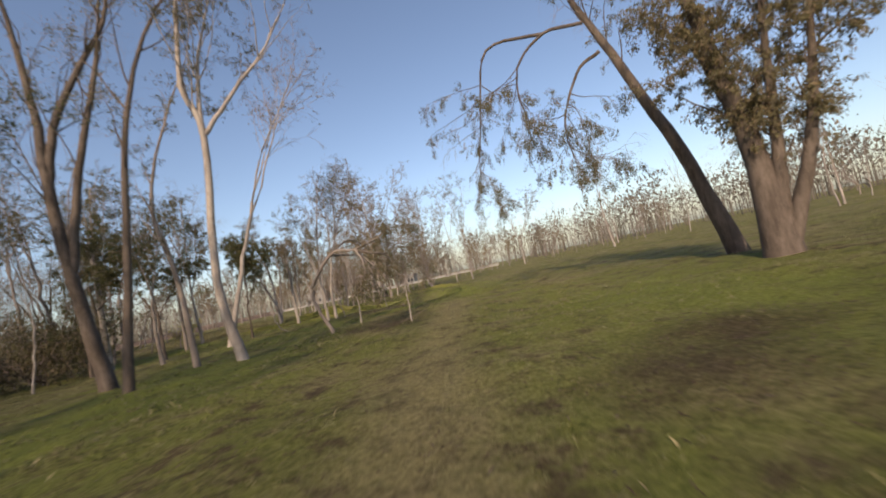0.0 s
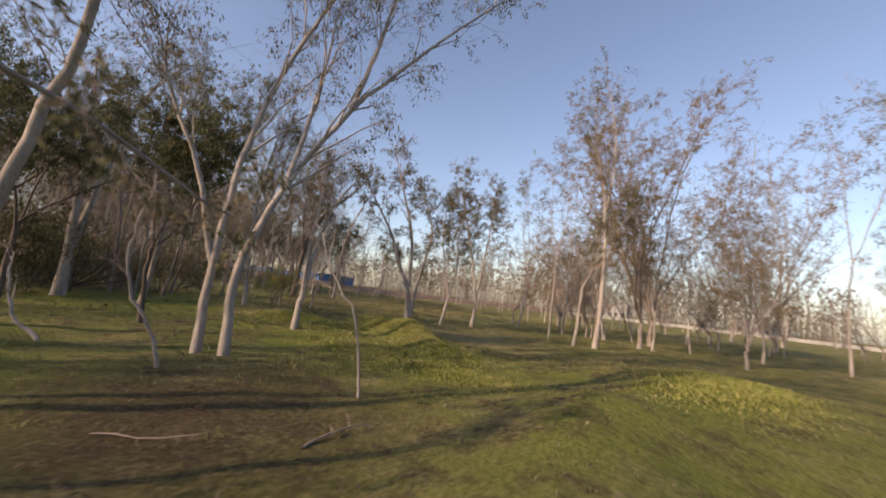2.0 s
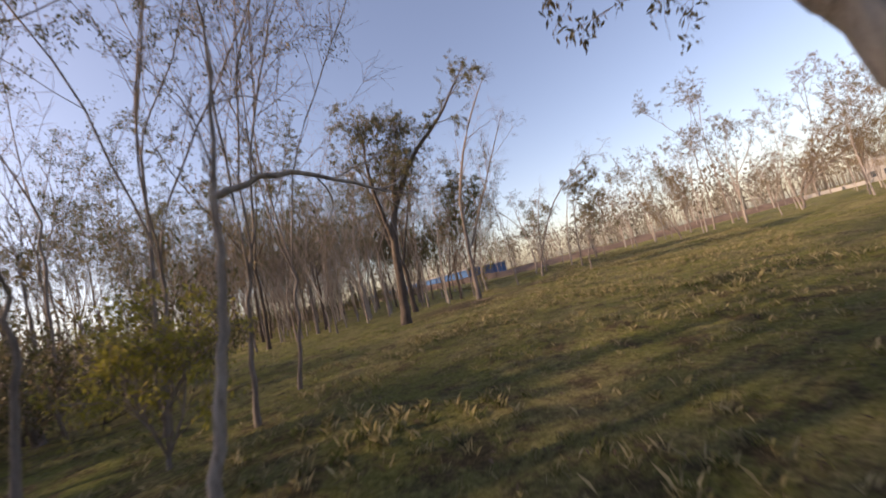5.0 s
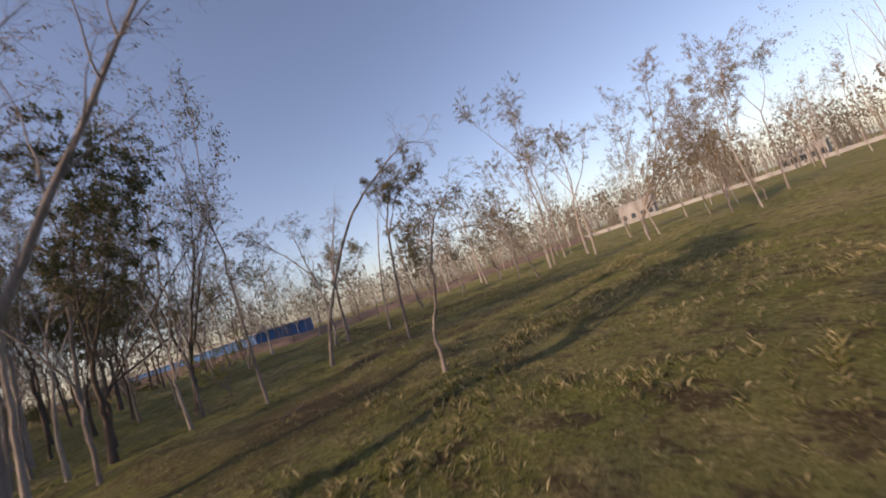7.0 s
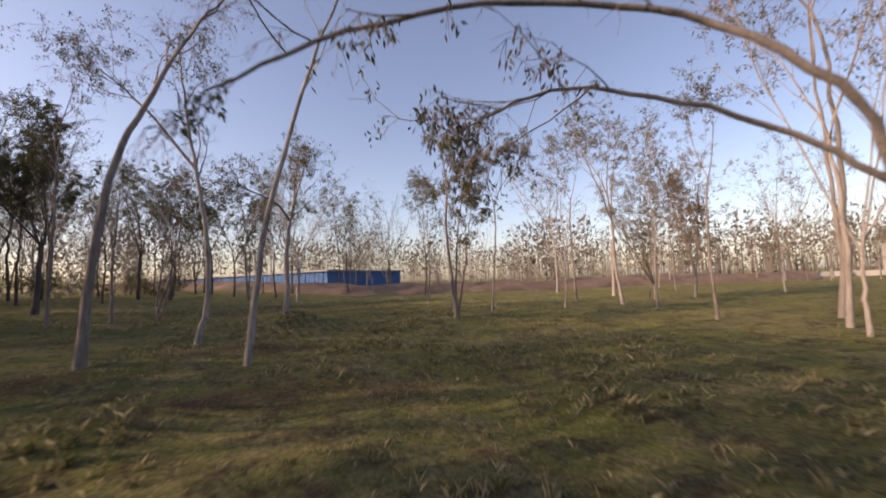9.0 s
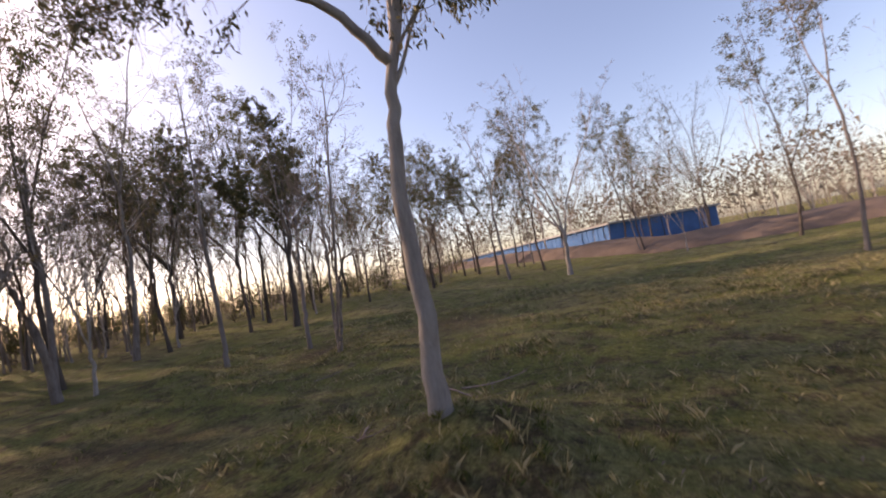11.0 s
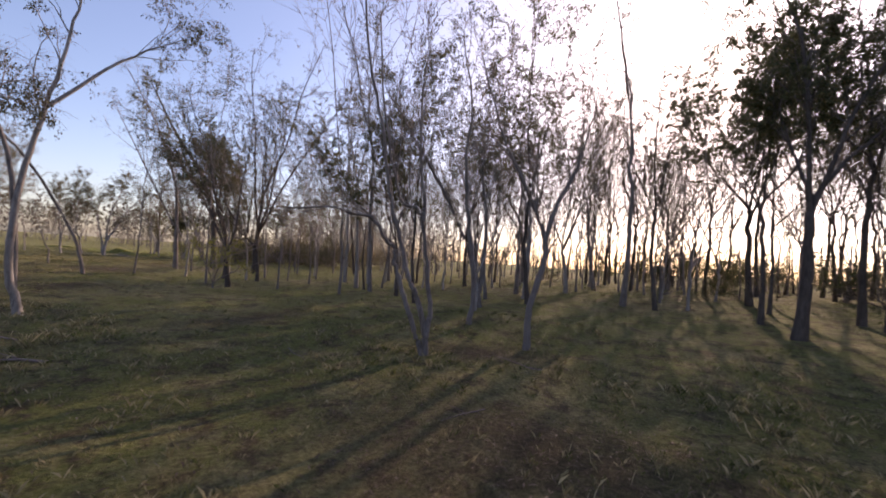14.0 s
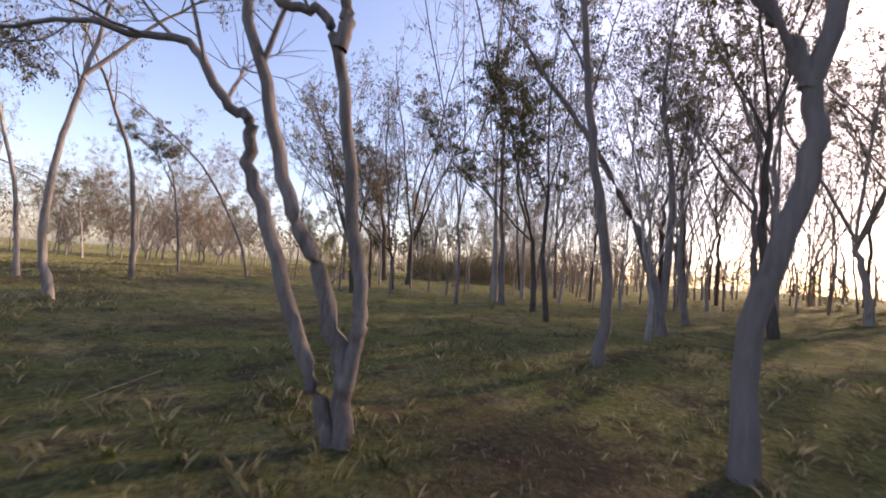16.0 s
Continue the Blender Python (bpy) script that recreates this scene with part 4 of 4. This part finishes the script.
gum(-55.5, 21.3, 9.1, 0.20, "slender", -0.2, -0.0)
gum(-54.5, 27.4, 6.4, 0.10, "vase", 0.1, -0.0)
gum(-73.0, 9.5, 14.0, 0.20, "darkbig", -0.7, 0.6)
gum(-94.5, -7.3, 14.0, 0.20, "dark", -1.1, 1.1)
gum(-108.6, 9.5, 14.0, 0.20, "dark", -1.7, 3.2)
gum(-116.4, 33.2, 14.0, 0.20, "dark", -0.3, 2.4)
gum(-106.2, 45.0, 14.0, 0.30, "vaseT", -0.0, -1.0)
gum(-116.7, 50.2, 14.0, 0.30, "vaseT", 0.0, 0.4)
gum(-115.8, 56.6, 14.0, 0.20, "slender", 0.0, 0.1)
gum(-115.0, 60.1, 14.0, 0.20, "topleaf", 0.5, 2.1)

# the trees farther back: a few shapes, each planted many times
rng = np.random.default_rng(5)
STOCK = []
for k, (style, h, r) in enumerate((("slender", 10, 0.08), ("slender", 12, 0.095), ("vase", 9, 0.09), ("vase", 11, 0.11), ("pole", 11, 0.07), ("pole", 13, 0.085), ("pole", 9, 0.06),
                                   ("dark", 12, 0.12), ("dark", 14, 0.14), ("bushy", 9, 0.11), ("topleaf", 11, 0.1), ("vaseT", 12, 0.18), ("pole2", 11, 0.08), ("scrub", 2.9, 0.05), ("scrubdark", 3.4, 0.06), ("scrub", 2.3, 0.04))):
    STOCK.append((style, tree_meshes(style, h, r * 0.75, rng.normal(0, 0.5, 2), 77 + k, 0.5)))


def stand(count, x0, y0, x1, y1, clear, gap, kinds, group, low=0.75, high=1.2):
    """Scatters trees in a rectangle, clear metres from the way and gap metres apart."""
    made = 0
    for _ in range(count * 12):
        if made >= count:
            break
        x, y = rng.uniform(x0, x1), rng.uniform(y0, y1)
        if off_way(x, y)[0] < clear or any((x - a) ** 2 + (y - b) ** 2 < gap * gap for a, b in PLANTED):
            continue
        style, meshes = STOCK[kinds[rng.integers(len(kinds))]]
        plant(meshes, style, x, y, rng.uniform(0, 6.28), rng.uniform(low, high), group)
        PLANTED.append((x, y))
        made += 1


stand(38, -46, -14, -15, 7, 10, 2.2, (4, 5, 6, 4, 5, 7, 0), "trees of the crowded stand")
stand(16, -26, -16, -6, 4, 8, 2.0, (4, 5, 6, 0, 2), "trees of the crowded stand")
stand(60, -84, -2, -43, 27, 8.5, 2.2, (7, 8, 2, 3, 2, 8, 12), "trees of the shaded wood", 0.85, 1.35)
# unseen trees behind the start, added to shade the stems on its left
stand(12, -16, -30, -3, -18.5, 4.5, 2.2, (4, 5, 7, 2), "trees of the crowded stand")
stand(22, -18, 21, 6, 46, 8, 2.6, (9, 0, 1, 9, 2, 3), "hazy trees beyond the banks", 0.7, 1.0)
stand(16, -50, 46, -22, 62, 8.5, 2.4, (0, 1, 10, 4, 9, 2), "trees along the clearing", 0.65, 0.95)
stand(20, -95, 24, -66, 56, 14, 4.0, (7, 8, 4, 5, 2), "trees before the blue shed")
stand(20, -48, 12, -34, 28, 5.5, 1.8, (12, 12, 2, 4), "twiggy trees at the wood's edge")
stand(10, -62, 62, 0, 85, 14, 5.0, (0, 1, 2, 10, 9, 0), "trees beyond the clearing")
stand(8, -12, 40, 20, 80, 20, 5.0, (0, 2, 9, 11), "trees beyond the clearing")


def thicket(name, count, areas, kinds, label, clear=24.0, seed=31, low=0.7, high=1.15, leafage=0.2, twiggy=0.2):
    """Trees too many and too far to count, joined into one mesh of stems and one of twigs and leaves."""
    for piece, mats in ((0, BARKS), (1, (TWIG,)), (2, LEAVES)):
        r = np.random.default_rng(seed)
        vs, fs, mi, off = [], [], [], 0
        for _ in range(count):
            x0, y0, x1, y1 = areas[r.integers(len(areas))]
            x, y, turn, size, kind = r.uniform(x0, x1), r.uniform(y0, y1), r.uniform(0, 6.28), r.uniform(low, high), kinds[r.integers(len(kinds))]
            if off_way(x, y)[0] < clear:
                continue
            meshes = STOCK[kind][1]
            if piece >= len(meshes):
                continue
            v, f, m = RAW[meshes[piece].name]
            c, s_ = math.cos(turn) * size, math.sin(turn) * size
            w = np.stack([v[:, 0] * c - v[:, 1] * s_ + x, v[:, 0] * s_ + v[:, 1] * c + y, v[:, 2] * size + float(gz(x, y))], 1)
            thin = f if piece == 0 else f[r.uniform(0, 1, len(f)) < (twiggy if piece == 1 else leafage)]
            vs.append(w)
            fs.append(thin + off)
            mi.append(np.full(len(thin), mats.index(m)))
            off += len(w)
        ob = new(name + ("_stems", "_twig_haze", "_leafage")[piece], mesh_of(name, np.concatenate(vs), np.concatenate(fs), mats, np.concatenate(mi)))
        tagged(ob, label + (", stems", ", twigs", ", leaves")[piece], "woods", kind="stuff")


RAW = {}
for style, meshes in STOCK:
    for me in meshes:
        v = np.empty(len(me.vertices) * 3, np.float32)
        me.vertices.foreach_get("co", v)
        f = np.empty(len(me.loops), np.int32)
        me.loops.foreach_get("vertex_index", f)
        RAW[me.name] = (v.reshape(-1, 3), f.reshape(-1, me.polygons[0].loop_total), me.materials[0])
thicket("back_wood", 60, [(-120, -60, -50, 0), (-60, -60, -10, -22), (-130, 0, -82, 30)], (4, 5, 7, 8, 2, 3), "dense wood farther back")
thicket("pole_wood", 110, [(-42, -22, -17, 8), (-26, -30, -9, -14), (-62, -10, -30, 14)], (4, 5, 6, 4, 5, 9), "crowded stand of thin poles with brown undergrowth", 11.0, 33)
thicket("undergrowth", 75, [(-48, -22, -16, 8), (-34, -14, -18, 6), (-29, -8, -19, 10), (-24, -2, -15, 6)], (13, 15, 13, 14), "brown scrub between the poles", 9.5, 39, 0.6, 1.2, 0.3)
thicket("screen_wood", 35, [(-112, 22, -78, 66)], (7, 8, 9, 4), "trees screening the shed", 16.0, 41, 0.6, 1.0)
thicket("understorey", 90, [(-92, -12, -54, 14), (-84, 0, -62, 20), (-96, 14, -76, 34)], (14, 14, 13, 15), "low dark bushes in the shaded wood", 18.0, 43, 0.45, 0.9, 0.36)
thicket("shade_wood", 80, [(-84, -4, -44, 24), (-100, 0, -60, 30)], (7, 8, 7, 4, 2), "shaded wood of dark gum trees", 13.0, 35)
thicket("hazy_wood", 60, [(4, 40, 46, 78), (-20, 22, 4, 50), (-16, 24, 0, 40)], (9, 9, 0, 2), "brown twiggy wood beyond the banks", 12.0, 51, 0.6, 0.95)
thicket("twig_wood", 60, [(-76, 0, -47, 21), (-66, 2, -48, 18)], (12, 12, 2, 3), "thin twiggy trees of the shaded wood", 14.0, 57, 0.7, 1.1, 0.3, 0.5)
thicket("edge_wood", 80, [(-75, 86, 5, 112), (-100, 90, -20, 125), (-20, 80, 60, 125), (30, -10, 80, 80), (-110, 60, -70, 100)], (0, 1, 2, 9, 9, 10, 11), "open wood along the field's edge")
# ---- far woods, sheds and walls ----
def far_woods():
    r = np.random.default_rng(9)
    vs = []
    for _ in range(850):
        a, d = r.uniform(0, 6.283), r.uniform(95, 210)
        x, y, h = -30 + d * math.cos(a), 25 + d * math.sin(a), r.uniform(9, 16) * (0.5 if 3.4 < a < 4.9 else 1.0)
        n = 160
        top = r.normal(0, 0.17 * h, (7, 2))
        which = r.integers(0, 7, n)
        c = np.stack([x + top[which, 0] + r.normal(0, h * 0.07, n), y + top[which, 1] + r.normal(0, h * 0.07, n), h * r.beta(2.2, 1.3, n) + float(gz(x, y))], 1)
        vs.append(c[:, None] + r.normal(0, 1, (n, 3, 3)) * h * np.array([0.019, 0.019, 0.028]))
        t = np.array([x, y, 0]) + r.normal(0, h * 0.12, (5, 1, 3)) * (1, 1, 0)
        w = np.array([[-0.12, 0, 0], [0.12, 0, 0], [0, 0, 1.0]]) * (1, 1, h * 0.8)
        vs.append(t + w + r.normal(0, 0.3, (5, 3, 3)) * np.array([0, 0, 1])[None, :, None])
    v = np.concatenate(vs).reshape(-1, 3)
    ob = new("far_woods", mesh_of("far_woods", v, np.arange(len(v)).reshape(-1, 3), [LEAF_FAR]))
    tagged(ob, "distant brownish woods along the horizon, greyed for haze", "woods", kind="stuff")


far_woods()


def box(bm, x0, y0, z0, x1, y1, z1):
    r = bmesh.ops.create_cube(bm, size=1.0)
    bmesh.ops.scale(bm, vec=(x1 - x0, y1 - y0, z1 - z0), verts=r["verts"])
    bmesh.ops.translate(bm, vec=((x0 + x1) / 2, (y0 + y1) / 2, (z0 + z1) / 2), verts=r["verts"])


def part(name, bm, mat, parent, label=""):
    me = bpy.data.meshes.new(name)
    bm.to_mesh(me)
    bm.free()
    me.materials.append(mat)
    ob = new(name, me)
    ob.parent = parent
    if label:
        tagged(ob, label)
    return ob


def blue_shed(x, y, turn, length, depth, height):
    """A long shed: ribbed walls, low gabled roof, doors."""
    root = tagged(new("shed"), "long blue sheet-metal shed behind the trees", "shed")
    root.matrix_world = pose(x, y, 0.9, 0, 0, turn)
    bm = bmesh.new()
    n = int(length / 1.0)
    ring = [(0, depth)] + [q for k in range(n) for q in ((k, 0), (k + 0.6, 0), (k + 0.65, -0.06), (k + 0.95, -0.06))] + [(length, 0), (length, depth)]
    low, top = [bm.verts.new((x_, y_, -0.5)) for x_, y_ in ring], [bm.verts.new((x_, y_, height)) for x_, y_ in ring]
    for k in range(len(ring)):
        m_ = (k + 1) % len(ring)
        bm.faces.new((low[k], low[m_], top[m_], top[k]))
    bm.faces.new(top)
    part("wall", bm, BLUE, root, "ribbed blue sheet wall")
    bm = bmesh.new()
    box(bm, -0.4, -0.4, height + 0.003, length + 0.4, depth + 0.4, height + 0.25)
    part("roof", bm, ROOF, root)
    for k in range(5):
        bm = bmesh.new()
        box(bm, 3 + k * length / 5, -0.12, 0, 6.5 + k * length / 5, -0.055, height * 0.75)
        part("door", bm, BLUE, root)


blue_shed(-145.0, 23.4, 29.0, 58.0, 18.0, 2.6)


def earth_bank(points, half, height):
    """A low rounded bank of bare earth along a line."""
    p = np.array(points, float)
    t = np.gradient(p, axis=0)
    t /= np.linalg.norm(t, axis=1)[:, None]
    side = np.stack([-t[:, 1], t[:, 0]], 1)
    a = np.linspace(-1, 1, 9)
    r = np.random.default_rng(3)
    v = [(*(q + s * half * u), float(gz(*(q + s * half * u))) - 0.06 + height * (1 - u * u) * r.uniform(0.75, 1.1)) for q, s in zip(p, side) for u in a]
    i = (np.arange(len(p) - 1)[:, None] * 9 + np.arange(8)[None]).ravel()
    ob = new("embankment", mesh_of("embankment", v, np.stack([i, i + 1, i + 10, i + 9], 1), [EARTH], smooth=True))
    tagged(ob, "low bank of bare red-brown earth before the shed", "embankment", kind="structure")


earth_bank([(-140 + 60 * k / 40, 16 + 37 * k / 40) for k in range(40)] + [(-80 + 25 * k / 30, 53 + 50 * k / 30) for k in range(31)], 3.5, 1.3)


def far_house(x, y, turn, w, d, h, storeys, cols):
    """A whitewashed block with a flat roof, parapet and dark windows."""
    root = tagged(new("house"), "distant whitewashed flat-roofed house", "house")
    root.matrix_world = pose(x, y, 0, 0, 0, turn)
    bm = bmesh.new()
    box(bm, -w / 2, 0, -0.3, w / 2, d, h)
    part("wall", bm, WHITEWALL, root)
    bm = bmesh.new()
    box(bm, -w / 2 - 0.2, -0.2, h + 0.003, w / 2 + 0.2, d + 0.2, h + 0.35)
    part("roof", bm, ROOF, root)
    for i in range(storeys):
        for j in range(cols):
            bm = bmesh.new()
            cx, z = -w / 2 + (j + 0.5) * w / cols, 1.0 + i * h / storeys
            box(bm, cx - 0.5, -0.06, z, cx + 0.5, -0.003, z + 1.2)
            part("window", bm, WINDOW, root)


far_house(-49.0, 128.0, 8.0, 8.0, 7.0, 4.6, 1, 4)
far_house(-17.0, 138.0, -8.0, 8.0, 8.0, 3.6, 1, 5)

bm = bmesh.new()
for k in range(24):
    x = -75 + k * 4.0
    box(bm, x, 118 + k * 0.9, -0.2, x + 3.96, 118.25 + k * 0.9, 0.8)
    box(bm, x - 0.15, 117.9 + k * 0.9, -0.2, x + 0.15, 118.35 + k * 0.9, 0.95)
me = bpy.data.meshes.new("far_wall")
bm.to_mesh(me)
bm.free()
me.materials.append(WHITEWALL)
tagged(new("boundary_wall", me), "long low white boundary wall far off", "wall", kind="structure")


# ---- grass, last because it is the largest ----
def tussocks(name, rng, spots, per_m2, tall, wide, mat, label):
    """Long grass growing densely on some spots: x, y and two half sizes each."""
    vs = []
    for cx, cy, a, b in spots:
        n = int(per_m2 * a * b * 3.1)
        t, d = rng.uniform(0, 6.283, n), np.abs(rng.normal(0, 0.62, n))
        x, y = cx + a * d * np.cos(t), cy + b * d * np.sin(t)
        h = tall * rng.uniform(0.4, 1.25, n) * np.clip(1.15 - 0.5 * d, 0.4, 1.2)
        z, w, u, v = gz(x, y) - 0.01, wide * rng.uniform(0.6, 1.3, n), rng.uniform(0, 6.283, n), rng.uniform(0, 6.283, n)
        dx, dy, lean = np.cos(u) * w, np.sin(u) * w, h * rng.uniform(0.2, 0.9, n)
        mx, my = x + np.cos(v) * lean * 0.3, y + np.sin(v) * lean * 0.3
        vs.append(np.stack([np.stack([x - dx, y - dy, z], 1), np.stack([x + dx, y + dy, z], 1), np.stack([mx, my, z + h * 0.65], 1), np.stack([x + np.cos(v) * lean, y + np.sin(v) * lean, z + h], 1)], 1))
    v = np.concatenate(vs)
    k = np.arange(len(v))[:, None] * 4
    ob = new(name, mesh_of(name, v.reshape(-1, 3), np.concatenate([k + [0, 1, 2], k + [2, 1, 3]]), [mat]))
    return tagged(ob, label, "grass", kind="stuff")


LUSH = blade_material("lush_grass_blade", (0.1, 0.125, 0.025), (0.27, 0.3, 0.075), (0.36, 0.33, 0.14))
tussocks("mound_grass", np.random.default_rng(8), [(2.0, 13.0, 1.6, 2.6), (-6.4, 11.6, 2.4, 1.4), (-9.5, 9.5, 2.6, 1.3), (-4.2, 8.8, 2.4, 1.2), (-3.8, 10.8, 2.2, 1.2), (-1.5, 9.4, 1.6, 1.0)], 1300, 0.09, 0.002, LUSH, "long lush yellow-green grass on low mounds")


def litter(name, rng, far, per_m2):
    """Fallen gum leaves and bark flakes lying on the ground near the way."""
    n = int((np.ptp(WAY[:, 0]) + 2 * far) * (np.ptp(WAY[:, 1]) + 2 * far) * per_m2)
    x, y = rng.uniform(WAY[:, 0].min() - far, WAY[:, 0].max() + far, n), rng.uniform(WAY[:, 1].min() - far, WAY[:, 1].max() + far, n)
    keep = off_way(x, y) < far
    thick = np.zeros(n, bool)
    for cx, cy, a, b in LITTER_AND_SHADE:
        thick |= np.hypot((x - cx) / a, (y - cy) / b) < 1.1
    keep &= thick | (rng.uniform(0, 1, n) < 0.22)
    x, y = x[keep], y[keep]
    n = len(x)
    a, L, w = rng.uniform(0, 6.283, n), rng.uniform(0.025, 0.06, n), rng.uniform(0.005, 0.011, n)
    c, s, z = np.cos(a), np.sin(a), gz(x, y) + rng.uniform(0.005, 0.05, n)
    v = np.stack([np.stack(q, 1) for q in ((x - c * L, y - s * L, z), (x + s * w, y - c * w, z + 0.012), (x + c * L, y + s * L, z + rng.normal(0, 0.012, n)), (x - s * w, y + c * w, z + 0.012))], 1)
    ob = new(name, mesh_of(name, v.reshape(-1, 3), np.arange(n * 4).reshape(-1, 4), [FALLEN]))
    tagged(ob, "dry brown leaf litter lying in the grass", "leaf litter", kind="stuff")


FALLEN = leaf_material("fallen_leaf", (0.07, 0.045, 0.03), (0.14, 0.095, 0.062), (0.2, 0.15, 0.11))
litter("leaf_litter", np.random.default_rng(12), 6.0, 70)


def fallen_branch(x, y, turn, length, radius, seed):
    """A dry branch lying on the ground, with side twigs."""
    r = np.random.default_rng(seed)
    p, q = limb(r, (0, 0, 0), (1, 0, 0), length, radius, radius * 0.35, 9, 0.13, 0.0)
    tubes, c, s = [], math.cos(turn), math.sin(turn)

    def lay(line, rise):
        w = np.stack([line[:, 0] * c - line[:, 1] * s + x, line[:, 0] * s + line[:, 1] * c + y, line[:, 2]], 1)
        w[:, 2] = gz(w[:, 0], w[:, 1]) + np.abs(line[:, 2]) * 0.5 + rise
        return w

    tubes.append(tube(lay(p, radius * 0.6), q, 6))
    for k in range(5):
        i = int(r.integers(2, 9))
        way = tilt_from(r, p[i] - p[i - 1], r.uniform(25, 60))
        t, tr = limb(r, p[i], way, length * r.uniform(0.15, 0.4), q[i] * 0.6, q[i] * 0.2, 5, 0.15, 0.0)
        tubes.append(tube(lay(t, radius * 0.6), tr, 4))
    off, vs, fs = 0, [], []
    for v, f in tubes:
        vs.append(v)
        fs.append(f + off)
        off += len(v)
    ob = new("fallen_branch", mesh_of("fallen_branch", np.concatenate(vs), np.concatenate(fs), [TWIG], smooth=True))
    tagged(ob, "dry fallen branch lying in the grass", "branch", "fallen branches")


for k, (x, y, turn, length, radius) in enumerate(((1.4, -3.2, 0.3, 1.0, 0.01), (-0.6, 4.0, 1.2, 0.9, 0.009), (0.4, 5.4, 2.4, 0.9, 0.014), (-9.6, 13.2, 2.7, 1.5, 0.025), (-7.4, 13.4, 0.4, 0.9, 0.015),
                                                  (-11.0, 12.6, 2.2, 1.2, 0.02), (-29.0, 20.8, 0.9, 1.7, 0.02), (-31.6, 26.4, 2.0, 1.3, 0.018), (-51.0, 38.6, 0.6, 1.5, 0.022), (-50.6, 39.3, 1.5, 1.1, 0.016),
                                                  (-49.4, 38.3, 0.2, 1.2, 0.02), (-57.3, 37.0, 1.0, 0.8, 0.01), (-52.8, 35.6, 2.6, 1.1, 0.01), (-57.8, 34.6, 0.4, 1.0, 0.015), (-36.2, 34.2, 2.1, 1.0, 0.009))):
    fallen_branch(x, y, turn, length, radius, 60 + k)

def stump(x, y, height, radius):
    """A short weathered stump with a flared foot and a ragged top."""
    r = np.random.default_rng(71)
    bm = bmesh.new()
    rings = []
    for f, w in ((-0.2, 1.5), (0.05, 1.3), (0.3, 1.05), (0.7, 0.95), (1.0, 0.9)):
        rings.append([bm.verts.new((math.cos(k * 0.6283) * radius * w * r.uniform(0.85, 1.15), math.sin(k * 0.6283) * radius * w * r.uniform(0.85, 1.15), height * f + (r.uniform(-0.04, 0.04) if f == 1.0 else 0))) for k in range(10)])
    for a, b in zip(rings[:-1], rings[1:]):
        for k in range(10):
            bm.faces.new((a[k], a[(k + 1) % 10], b[(k + 1) % 10], b[k]))
    bm.faces.new(rings[-1])
    me = bpy.data.meshes.new("stump")
    bm.to_mesh(me)
    bm.free()
    me.materials.append(BARK)
    ob = tagged(new("stump", me), "short weathered grey stump beside the sandy soil", "stump")
    ob.location = (x, y, float(gz(x, y)))


stump(-10.6, 13.3, 0.24, 0.07)

blades("near_grass", np.random.default_rng(1), 0.0, 3.4, 620, 0.07, 0.0032, BLADE, "short green grass with dry stems")
blades("near_straw", np.random.default_rng(2), 0.0, 6.0, 200, 0.11, 0.0026, STRAW, "dry straw standing in the grass")
blades("middle_grass", np.random.default_rng(3), 3.2, 9.0, 200, 0.075, 0.0045, BLADE, "tussocky green grass")
blades("far_grass", np.random.default_rng(4), 9.0, 28.0, 22, 0.1, 0.014, BLADE, "grass of the clearing and the wood floor")
